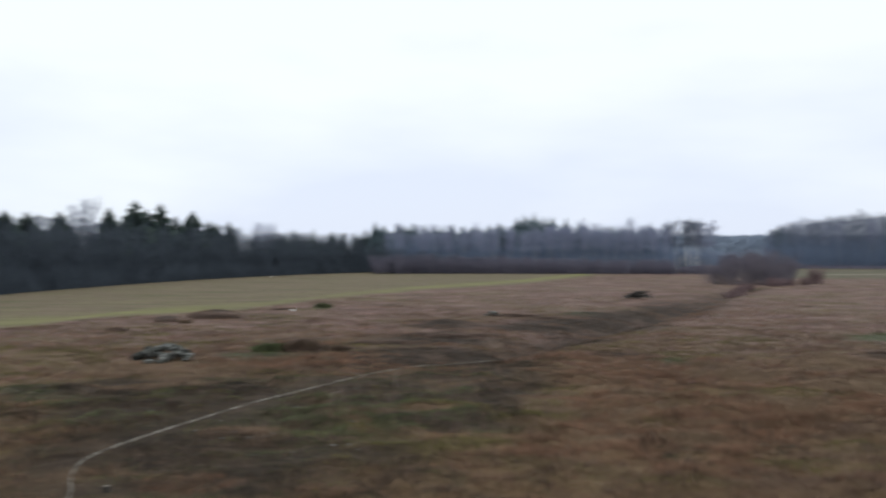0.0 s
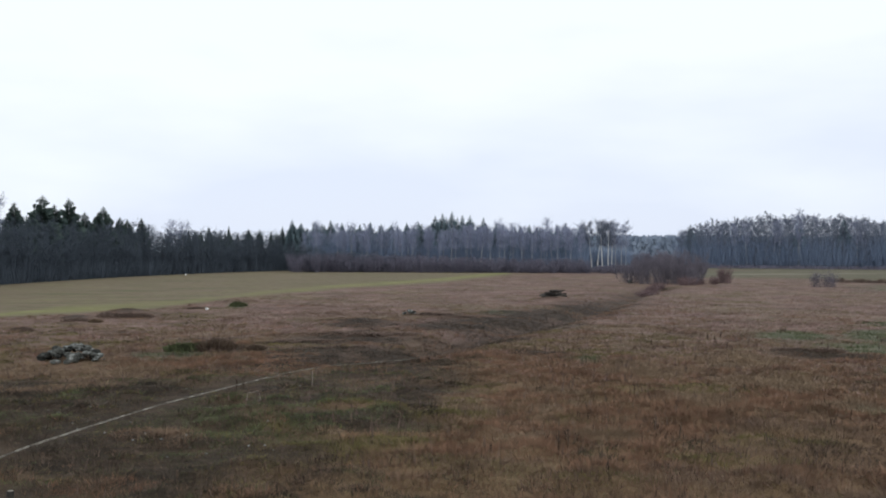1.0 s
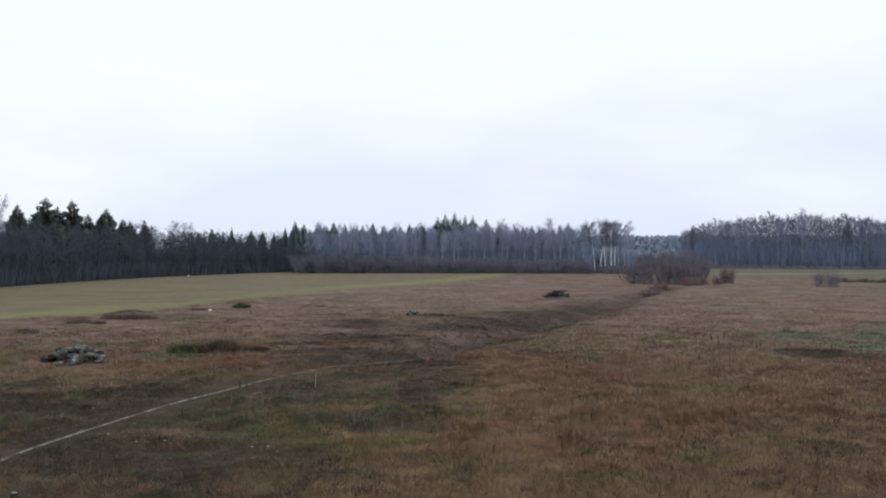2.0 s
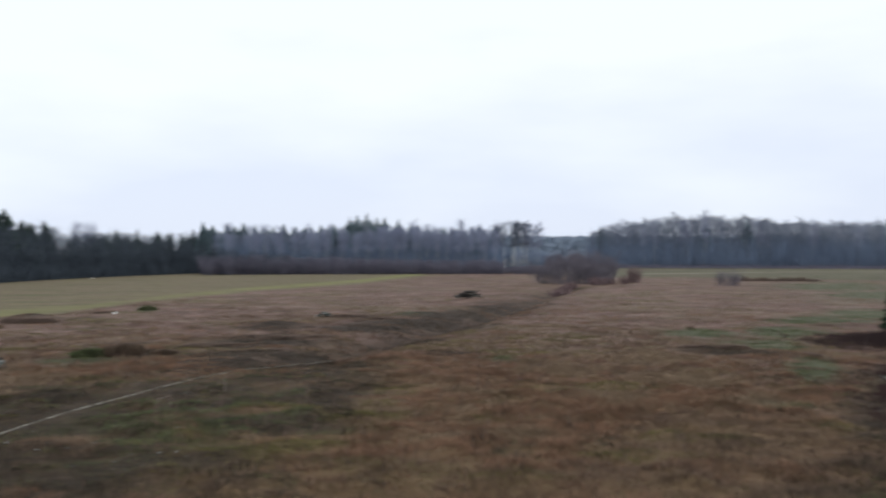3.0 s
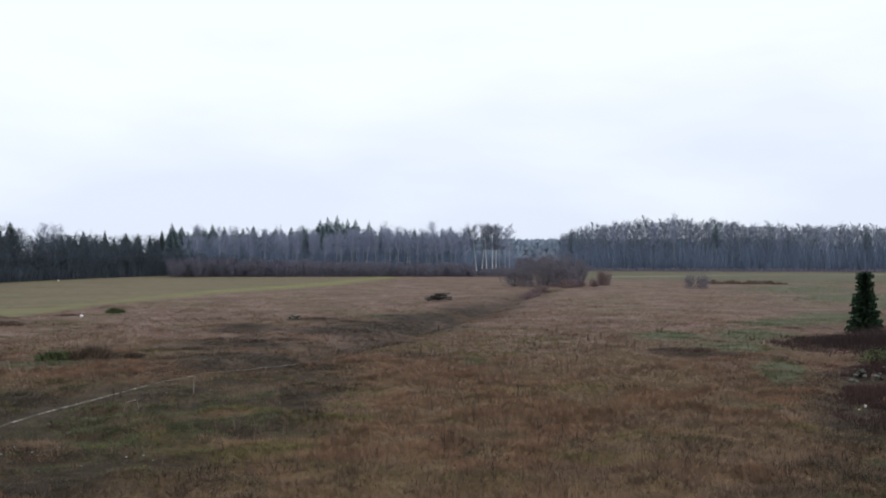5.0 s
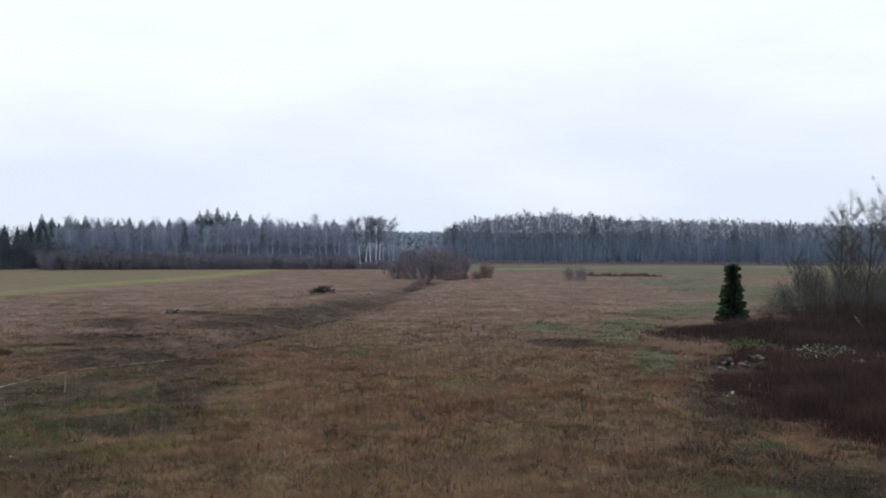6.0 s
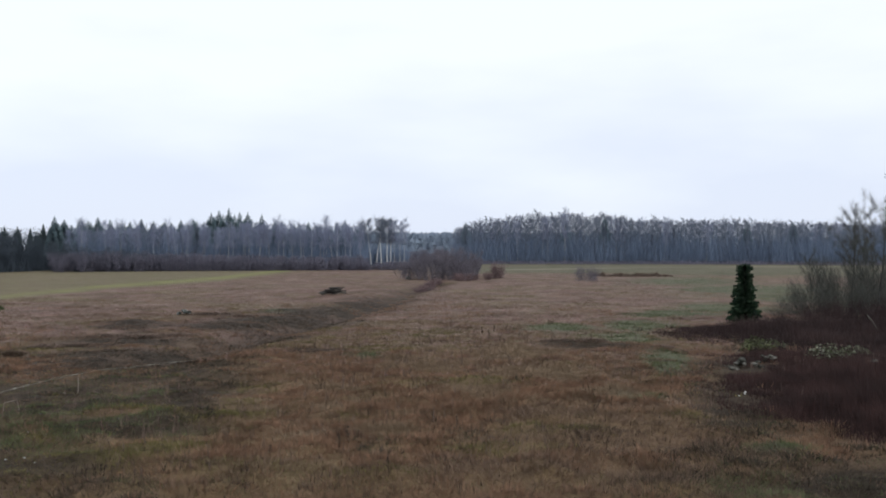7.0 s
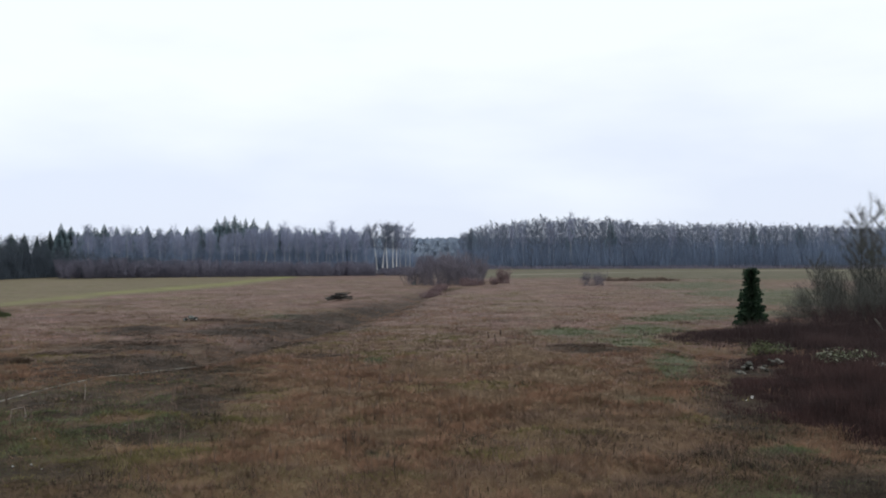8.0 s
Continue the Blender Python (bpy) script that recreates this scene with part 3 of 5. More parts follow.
def bush(name, seed, h, radius, stems, twigs, twig_len, twig_w, m_stem, m_twig, label, category="bush", spread=0.45, thick=1.0, split=False, scatter=0.15):
    """A leafless many-stemmed bush."""
    rng = random.Random(seed)
    g, tips, stem_geo = Geo(), [], []
    for i in range(stems):
        if split:
            g = Geo()
            stem_geo.append(g)
        a, r = rng.uniform(0, 6.28), radius * 0.55 * math.sqrt(rng.random())
        p = Vector((math.cos(a) * r, math.sin(a) * r, -0.2))
        d = Vector((math.cos(a) * spread * (0.3 + r / radius), math.sin(a) * spread * (0.3 + r / radius), 1))
        ln = h * rng.uniform(0.6, 1.0) * (1.05 - 0.25 * r / radius)
        pts = stem_path(rng, p, d, ln + 0.2, 5, 0.10)
        r0 = (0.004 * h + 0.012) * thick
        g.tube(pts, [r0 * (1 - 0.17 * k) for k in range(6)], 3, False)
        for q in range(1, 6):
            v = (pts[q] - pts[q - 1]).normalized()
            tips += [(pts[q], v), (pts[q].lerp(pts[q - 1], rng.random()), v)]
        for j in range(4):
            s = rng.uniform(1.0, 4.9)
            q = pts[int(s)].lerp(pts[int(s) + 1], s - int(s))
            sub = stem_path(rng, q, d + Vector((rng.uniform(-1, 1), rng.uniform(-1, 1), 0.2)), ln * rng.uniform(0.18, 0.34), 2, 0.2)
            if thick >= 1 or split:
                g.tube(sub, [r0 * 0.5, r0 * 0.3, 0.004], 3, False)
            tips += [(sub[1], (sub[1] - sub[0]).normalized()), (sub[2], (sub[2] - sub[1]).normalized())]
    ob = thing(name, 0, 0, 0, label, category)
    for sg in stem_geo:
        part("stem", sg.mesh("stem"), m_stem, ob)
    if not split:
        part("trunk", g.mesh("trunk"), m_stem, ob)
    part("crown", tri_mesh("crown", twig_tris(rng, tips, twigs, twig_len, twig_w, up=0.5, scatter=scatter)), m_twig, ob)
    return ob


def spruce(name, seed, h, profile, whorls, per, sprays, material, label, category="spruce", droop=0.28, ragged=0.25, first=0.06, spray=1.0):
    """A spruce: trunk, and whorls of drooping boughs, each a fan of needle sprays. profile(f): crown radius at the height fraction f."""
    rng = random.Random(seed)
    g = Geo()
    g.tube([Vector((0, 0, -0.3)), Vector((0, 0, h * 0.5)), Vector((0, 0, h * 0.985))], [0.011 * h + 0.02, 0.007 * h, 0.01], 6)
    tris = []
    for i in range(whorls):
        f = first + (0.99 - first) * (i / (whorls - 1)) ** 0.9
        z, rad = h * f, profile(f)
        for j in range(per):
            az = (j + rng.random() * 0.8 + i * 0.37) * 2 * math.pi / per
            ln = rad * rng.uniform(1 - ragged, 1 + ragged)
            d = Vector((math.cos(az), math.sin(az), 0))
            s = Vector((-math.sin(az), math.cos(az), 0))
            dz = rng.uniform(0.6, 1.3) * droop * (1.15 - f) - 0.25 * f
            for k in range(sprays):
                u = (k + 0.2) / sprays
                a = Vector((0, 0, z)) + d * ln * u * 0.85 + Vector((0, 0, -dz * ln * u))
                e = a + d * ln * 0.36 * (0.5 + 0.5 * spray) + Vector((0, 0, -dz * ln * 0.25))
                for side in (-1, 1):
                    w = ln * spray * (0.36 - 0.16 * u) * rng.uniform(0.7, 1.3)
                    q = a + d * ln * 0.26 * rng.uniform(0.5, 1.3) + s * side * w + Vector((0, 0, -dz * ln * 0.3 - rng.uniform(0.05, 0.3) * ln))
                    tris.append((a + Vector((0, 0, 0.03 * ln)), q, e))
                hang = a + d * ln * rng.uniform(0.1, 0.34) + s * rng.uniform(-0.15, 0.15) * ln + Vector((0, 0, -rng.uniform(0.28, 0.5) * ln * spray))
                tris.append((a, hang, e))
    for az in (0.0, 1.6, 3.1, 4.7):
        tris.append((Vector((0.012 * h * math.cos(az), 0.012 * h * math.sin(az), h * 0.93)), Vector((0.012 * h * math.cos(az + 1.5), 0.012 * h * math.sin(az + 1.5), h * 0.93)), Vector((0, 0, h * 1.01))))
    ob = thing(name, 0, 0, 0, label, category)
    part("trunk", g.mesh("trunk"), M_BARK, ob)
    part("crown", tri_mesh("crown", np.array([[list(p) for p in t] for t in tris])), material, ob)
    return ob


def rock_mesh(name, seed, detail=2, flat=0.7):
    rng = random.Random(seed)
    bm = bmesh.new()
    bmesh.ops.create_icosphere(bm, subdivisions=detail, radius=0.5)
    off = Vector((rng.uniform(0, 50), rng.uniform(0, 50), rng.uniform(0, 50)))
    sq = Vector((rng.uniform(0.8, 1.3), rng.uniform(0.7, 1.1), flat * rng.uniform(0.8, 1.1)))
    for v in bm.verts:
        n1 = noise.noise(v.co * 1.6 + off) * 0.45 + noise.noise(v.co * 4 + off) * 0.14
        v.co = Vector((v.co.x * sq.x, v.co.y * sq.y, v.co.z * sq.z)) * (1 + n1)
    me = bpy.data.meshes.new(name)
    bm.to_mesh(me)
    bm.free()
    return me


ROCKS = [rock_mesh("stone", s) for s in range(8)]


def rock(name, parent, x, y, z, size, turn, material, k, label=""):
    me = ROCKS[k % 8]
    if not me.materials:
        me.materials.append(material)
    elif me.materials[0] is not material:
        me = me.copy()
        me.materials[0] = material
    ob = new(name, me)
    ob.parent = parent
    ob.matrix_basis = pose(x, y, z, 0, 0, turn) @ Matrix.Diagonal((*size, 1))
    return tagged(ob, label)


# ---------------------------------------------------------------- ground: one sheet to the horizon
def build_ground():
    az = np.concatenate([np.arange(-180, -34, 2.0), np.arange(-34, 54, 0.28), np.arange(54, 180, 2.0)])
    r = np.concatenate([[2, 4, 6, 8, 10, 12, 14, 16, 18], 20 * 1.0115 ** np.arange(0, 160), 126 * 1.02 ** np.arange(0, 65), [470, 520, 600, 720, 900, 1200, 1700, 2500, 4500]])
    A, R = np.meshgrid(np.radians(az), r)
    X, Y = (R * np.sin(A)), (R * np.cos(A))
    Z = height(X.ravel(), Y.ravel())
    co = np.stack([X.ravel(), Y.ravel(), Z], 1)
    co = np.vstack([co, [[0, 0, 0]]])
    na, nr = len(az), len(r)
    i, j = np.meshgrid(np.arange(nr - 1), np.arange(na), indexing="ij")
    i, j = i.ravel(), j.ravel()
    k = (j + 1) % na
    quads = np.stack([i * na + k, (i + 1) * na + k, (i + 1) * na + j, i * na + j], 1)
    fan = [(nr * na, a, (a + 1) % na) for a in range(na)]
    me = bpy.data.meshes.new("ground")
    me.from_pydata(co.tolist(), [], quads.tolist() + [t[::-1] for t in fan])
    me.update()
    for p in me.polygons:
        p.use_smooth = True
    f, mg, lu, we = zones(co[:, 0], co[:, 1])
    # mid rises with distance from the camera and pales the ground for haze
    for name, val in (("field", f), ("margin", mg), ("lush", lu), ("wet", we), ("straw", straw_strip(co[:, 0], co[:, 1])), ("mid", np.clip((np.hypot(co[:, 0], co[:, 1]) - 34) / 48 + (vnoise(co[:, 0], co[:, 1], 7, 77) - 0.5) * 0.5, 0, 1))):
        at = me.attributes.new(name, "FLOAT", "POINT")
        at.data.foreach_set("value", val.astype(np.float32))
    ob = part("ground", me, M_GROUND)
    return tagged(ob, "wide heath of dead brown grass with a mown field", "ground", kind="structure")


build_ground()


def build_path():
    rng = random.Random(3)
    fine = []
    for (ax, ay), (bx, by) in zip(PATH, PATH[1:]):
        n = max(3, int(math.hypot(bx - ax, by - ay) / 0.35))
        fine += [(ax + (bx - ax) * k / n, ay + (by - ay) * k / n) for k in range(n)]
    for _ in range(6):
        fine = [fine[0]] + [((a[0] + 2 * c[0] + e[0]) / 4, (a[1] + 2 * c[1] + e[1]) / 4) for a, c, e in zip(fine, fine[1:], fine[2:])] + [fine[-1]]
    v, f = [], []
    for i, (x, y) in enumerate(fine):
        a, c = fine[max(i - 1, 0)], fine[min(i + 1, len(fine) - 1)]
        t = Vector((c[0] - a[0], c[1] - a[1])).normalized()
        w = 0.048 * rng.uniform(0.3, 1.3) * (1.0 if y < 49 else max(0.38, 1 - (y - 47) / 6))
        for k in (-1, -0.4, 0.4, 1):
            px_, py_ = x - t.y * w * k, y + t.x * w * k
            v.append((px_, py_, hz(px_, py_) + (0.05 if abs(k) < 0.5 else -0.02)))
        if i:
            for k in range(3):
                q = 4 * (i - 1) + k
                f.append((q, q + 4, q + 5, q + 1))
    me = bpy.data.meshes.new("footpath")
    me.from_pydata(v, [], f)
    tagged(part("footpath", me, M_PATH), "narrow trodden footpath of pale soil", "footpath", kind="structure")


build_path()


# ---------------------------------------------------------------- far woods
def far_woods():
    """A far wood: each tree a rounded or pointed mass of small sprays."""
    r = np.random.RandomState(4)
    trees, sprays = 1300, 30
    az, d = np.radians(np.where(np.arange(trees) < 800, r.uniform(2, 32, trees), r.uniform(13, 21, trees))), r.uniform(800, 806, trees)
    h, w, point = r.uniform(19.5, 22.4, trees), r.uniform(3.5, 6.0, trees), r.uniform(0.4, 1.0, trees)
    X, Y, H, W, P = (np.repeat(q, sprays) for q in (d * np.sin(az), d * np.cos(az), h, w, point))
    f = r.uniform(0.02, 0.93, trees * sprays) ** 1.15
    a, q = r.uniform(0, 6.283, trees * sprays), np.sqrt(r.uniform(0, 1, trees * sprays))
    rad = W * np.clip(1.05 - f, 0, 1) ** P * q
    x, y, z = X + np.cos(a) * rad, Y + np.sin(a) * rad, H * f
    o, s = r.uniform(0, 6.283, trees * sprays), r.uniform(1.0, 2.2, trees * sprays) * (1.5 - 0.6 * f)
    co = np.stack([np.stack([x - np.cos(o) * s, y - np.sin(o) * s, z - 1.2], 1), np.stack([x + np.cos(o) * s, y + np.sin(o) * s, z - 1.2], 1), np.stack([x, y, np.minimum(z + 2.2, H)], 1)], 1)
    return tagged(part("far_woods", tri_mesh("far_woods", co), M_FAR), "far woods on the horizon, haze put into their colour", "woods", kind="stuff")


far_woods()

# ---------------------------------------------------------------- forest edges: prototypes, then copies
BIRCH_LABEL = "tall leafless birch with white bark at the forest edge"
ALDER_LABEL = "leafless grey alder sapling clump on the field's edge"
ASPEN_LABEL = "leafless grey-brown tree with a fine twiggy crown"
SPRUCE_LABEL = "dark green pointed spruce rising out of the forest"
SHRUB_LABEL = "leafless reddish-brown willow shrub before the forest"
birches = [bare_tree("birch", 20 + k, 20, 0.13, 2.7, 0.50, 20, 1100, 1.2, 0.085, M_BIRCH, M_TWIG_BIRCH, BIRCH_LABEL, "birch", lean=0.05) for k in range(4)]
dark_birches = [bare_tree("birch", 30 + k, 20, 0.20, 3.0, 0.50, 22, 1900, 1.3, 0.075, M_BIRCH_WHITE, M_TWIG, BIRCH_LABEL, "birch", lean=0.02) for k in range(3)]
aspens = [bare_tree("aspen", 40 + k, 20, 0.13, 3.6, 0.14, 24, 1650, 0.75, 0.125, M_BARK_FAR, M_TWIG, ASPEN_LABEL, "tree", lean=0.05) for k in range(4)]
alders = [bush("alder", 60 + k, 11.5, 2.6, 11, 1450, 1.3, 0.065, M_TWIG_DARK, M_TWIG_DARK, ALDER_LABEL, "alder", spread=0.18, thick=0.55) for k in range(4)]
shrubs = [bush("willow_shrub", 80 + k, 5.6, 3.4, 14, 1050, 1.0, 0.08, M_TWIG_BAND, M_TWIG_BAND, SHRUB_LABEL, "shrub", spread=0.35, thick=0.6) for k in range(3)]
slim = lambda f: min(2.9, 5.4 * (1.0 - f) ** 0.80 + 0.10)
wide = lambda f: min(4.2, 7.2 * (1.0 - f) ** 0.86 + 0.12)
spruces = [spruce("spruce", 100 + k, 18, (slim, wide, slim, wide)[k], 34, 9, 3, M_NEEDLE, SPRUCE_LABEL, ragged=(0.25, 0.32, 0.35, 0.55)[k], first=0.2) for k in range(4)]
# same spruces farther off, their needle colour paled and blued for haze
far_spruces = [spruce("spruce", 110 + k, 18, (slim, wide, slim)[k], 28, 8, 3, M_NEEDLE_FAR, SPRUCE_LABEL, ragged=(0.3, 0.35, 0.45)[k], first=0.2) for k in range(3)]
used = set()


def copy_plain(p, m):
    q = copy_thing(p, m)
    q.matrix_basis = m
    return q


def plant(protos, k, x, y, h_scale, w_scale, turn, group):
    p = protos[k % len(protos)]
    m = pose(x, y, hz(x, y) - 0.05, 0, 0, turn) @ Matrix.Diagonal((w_scale, w_scale, h_scale, 1))
    if p.name in used:
        ob = copy_plain(p, m)
    else:
        used.add(p.name)
        p.matrix_basis = m
        ob = p
    return tagged(ob, group=group)


# (bearing, distance of the edge) of the three forest fronts
LEFT_AZ, LEFT_D = [-34, -24.8, -20, -16, -12, -8, -3.2], [140, 168, 200, 232, 268, 305, 345]
RIGHT_AZ, RIGHT_H = [17.6, 19.4, 20.9, 23.5, 28.2, 29.5, 32, 35.5, 38, 42, 55], [15.5, 20, 23, 26, 24.6, 22.6, 21.5, 21.5, 20.2, 19.3, 19]
rng = random.Random(7)
# alder saplings along the left front
az = -33.0
while az < -3.4:
    d0 = float(np.interp(az, LEFT_AZ, LEFT_D))
    for row in range(3):
        d = d0 + row * 5 + rng.uniform(0, 4)
        x, y = place(az + rng.uniform(-0.3, 0.3), d)
        s = rng.uniform(0.86, 1.08) * float(np.interp(az, [-24, -16, -3.4], [0.95, 1.05, 0.92])) + row * 0.03
        plant(alders, rng.randrange(4), x, y, s, rng.uniform(0.9, 1.2), rng.uniform(0, 360), "alder saplings along the field")
    az += 2.7 / d0 * 57.3
# leafless trees behind them
for k in range(46):
    az = -33 + 30 * (k + rng.random()) / 46
    d = float(np.interp(az, LEFT_AZ, LEFT_D)) + rng.uniform(16, 34)
    x, y = place(az, d)
    plant(aspens, k, x, y, rng.uniform(0.62, 0.74), 0.95, rng.uniform(0, 360), "leafless trees of the forest")
for az, d, h in [(-20.3, 222, 17.6), (-21.0, 225, 16.5), (-11.0, 296, 15.3), (-10.3, 299, 15.0)]:
    x, y = place(az, d)
    plant(birches, rng.randrange(4), x, y, h / 20, 0.9, rng.uniform(0, 360), "birches of the forest")
# spruces of the left forest: bearing, distance, height
for k, (az, d, h, w) in enumerate([(-19.23, 225, 17.0, 1), (-17.81, 232, 19.0, 3), (-17.2, 240, 17.4, 1), (-16.44, 232, 18.5, 3), (-15.61, 240, 15.8, 0), (-14.63, 245, 17.3, 1), (-14.9, 250, 16.0, 1),
                                   (-13.75, 255, 15.2, 0), (-13.36, 255, 14.7, 0), (-12.59, 255, 15.0, 2), (-24.6, 205, 15.2, 1), (-23.5, 208, 15.0, 1), (-21.8, 212, 15.4, 1), (-18.6, 240, 14.5, 0),
                                   (-8.83, 310, 14.4, 0), (-7.71, 315, 14.9, 2), (-6.58, 320, 14.2, 0), (-5.93, 320, 14.0, 2), (-5.27, 325, 13.8, 0), (-4.62, 325, 15.2, 0), (-3.63, 338, 13.9, 1), (-4.3, 336, 14.2, 1), (-26.5, 195, 15.5, 3), (-29, 185, 16, 1)]):
    back = float(np.interp(az, LEFT_AZ, LEFT_D)) + 20
    h = 6.5 + (h - 6.5) * back / d
    x, y = place(az, back)
    plant(spruces, w, x, y, h / 18, (0.9 if az < -12 else 0.42) + 0.1 * (k % 3), rng.uniform(0, 360), "spruces of the forest")
for k in range(22):
    az = -11.0 + 7.4 * (k + rng.random()) / 22
    x, y = place(az, float(np.interp(az, LEFT_AZ, LEFT_D)) + rng.uniform(16, 28))
    plant(spruces, (0, 2)[k % 2], x, y, rng.uniform(11.8, 13.6) / 18, rng.uniform(0.4, 0.65), rng.uniform(0, 360), "spruces of the forest")
# low willow shrubs in front of the middle forest
az = -4.0
while az < 16.3:
    for row in range(3):
        d = 309 + row * 3.5 + rng.uniform(0, 2.5)
        x, y = place(az + rng.uniform(-0.25, 0.25), d)
        plant(shrubs, rng.randrange(3), x, y, rng.uniform(0.85, 1.05) * float(np.interp(az, [-4, 0, 6, 13.0, 13.8], [1.15, 1.08, 0.95, 0.85, 0.5])), rng.uniform(0.8, 1.1), rng.uniform(0, 360), "willow shrubs before the forest")
    az += 3.0 / 309 * 57.3
for k in range(26):
    az = -4.2 + 6.5 * (k + rng.random()) / 26
    x, y = place(az, 313 + rng.uniform(0, 7))
    plant(alders, k, x, y, float(np.interp(az, [-4.2, -2.5, 2.3], [0.85, 0.66, 0.42])) * rng.uniform(0.85, 1.1), rng.uniform(0.8, 1.1), rng.uniform(0, 360), "alder saplings along the field")
# middle forest: leafless trees with some white birches
for k in range(96):
    az = -3.4 + 16.4 * (k + rng.random()) / 96
    row = k % 4
    d = 326 + row * 13 + rng.uniform(0, 9)
    x, y = place(az, d)
    h = rng.uniform(12.6, 15.8) * float(np.interp(az, [-5, 3, 8, 13], [0.90, 0.96, 1.02, 1.04]))
    plant(birches if rng.random() < 0.8 else aspens, rng.randrange(4), x, y, h / 20, rng.uniform(0.7, 0.9), rng.uniform(0, 360), "leafless trees of the forest")
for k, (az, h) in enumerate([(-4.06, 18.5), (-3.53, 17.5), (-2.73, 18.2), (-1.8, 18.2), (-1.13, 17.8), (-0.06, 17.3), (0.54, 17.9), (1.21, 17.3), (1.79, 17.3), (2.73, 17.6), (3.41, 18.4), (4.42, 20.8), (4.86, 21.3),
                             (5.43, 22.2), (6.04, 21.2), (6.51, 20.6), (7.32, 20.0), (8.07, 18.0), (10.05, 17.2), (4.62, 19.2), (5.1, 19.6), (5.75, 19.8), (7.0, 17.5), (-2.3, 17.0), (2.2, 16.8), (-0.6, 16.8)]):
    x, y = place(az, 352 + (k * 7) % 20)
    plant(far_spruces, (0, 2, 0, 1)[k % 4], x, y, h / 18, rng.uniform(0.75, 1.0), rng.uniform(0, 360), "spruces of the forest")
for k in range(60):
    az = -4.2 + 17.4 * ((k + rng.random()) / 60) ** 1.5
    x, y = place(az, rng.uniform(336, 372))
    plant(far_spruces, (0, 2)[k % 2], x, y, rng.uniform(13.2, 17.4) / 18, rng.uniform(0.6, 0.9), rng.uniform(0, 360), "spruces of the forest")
for az, d, h in [(8.47, 338, 18.0), (10.99, 345, 18.4), (12.49, 345, 16.6), (13.2, 352, 16.4), (13.74, 350, 17.5), (14.05, 354, 17.6), (14.35, 348, 18.0), (14.7, 352, 17.6), (15.12, 356, 16.8), (15.71, 356, 17.5), (15.45, 364, 16.5), (13.5, 362, 17.0), (14.9, 366, 17.2),
                 (1.5, 330, 14), (2.8, 331, 14.5), (4.1, 331, 14), (6.2, 331, 15), (7.6, 330, 15), (9.4, 333, 15), (11.7, 335, 15)]:
    x, y = place(az, d)
    plant(dark_birches if 13.6 < az < 14.8 and d < 355 else birches, rng.randrange(3), x, y, h / 20, 1.0 if 13.1 < az < 15.3 else 0.85, rng.uniform(0, 360), "birches of the forest")
for k in range(34):
    x, y = place(-3.0 + 16.2 * ((k + rng.random()) / 34) ** 0.8, rng.uniform(319.5, 323))
    plant(birches, rng.randrange(4), x, y, rng.uniform(12.5, 16.2) / 20, rng.uniform(0.6, 0.85), rng.uniform(0, 360), "birches of the forest")
# right forest
for k in range(240):
    az = 18.9 + 34.6 * (k + rng.random()) / 240
    row = k % 4
    d = 472 + row * 16 + rng.uniform(0, 11)
    x, y = place(az, d)
    h = float(np.interp(az, RIGHT_AZ, RIGHT_H)) * (rng.uniform(0.86, 1.04) if az < 29 else rng.uniform(0.92, 1.01))
    plant(birches if rng.random() < 0.08 else aspens, rng.randrange(4), x, y, h / 20, rng.uniform(0.95, 1.25), rng.uniform(0, 360), "leafless trees of the forest")
for az, h in [(21.8, 20), (22.5, 21), (23.9, 22), (24.3, 21), (25.4, 21), (28.3, 21), (28.6, 20), (31, 18), (33.4, 18)]:
    x, y = place(az, 474)
    plant(birches, rng.randrange(3), x, y, h / 20, 1.0, rng.uniform(0, 360), "birches of the forest")
for k in range(16):
    x, y = place(15.9 + 0.17 * k, 400 + 14 * math.sin(k * 2.1))
    plant(shrubs, k, x, y, 1.15 + 0.15 * math.sin(k * 3.3), 1.1, 50 * k, "willow shrubs before the forest")
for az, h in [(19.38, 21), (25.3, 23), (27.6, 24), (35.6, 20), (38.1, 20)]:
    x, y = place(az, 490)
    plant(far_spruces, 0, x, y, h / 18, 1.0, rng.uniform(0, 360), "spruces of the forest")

# every model tree stands somewhere in the forest
for protos in (birches, dark_birches, aspens, alders, shrubs, spruces, far_spruces):
    for k, p in enumerate(protos):
        if p.name not in used:
            x, y = place(13.8 + 0.55 * k, 352 + 5 * k)
            plant(protos, k, x, y, 0.88, 0.95, 40 * k, "leafless trees of the forest")


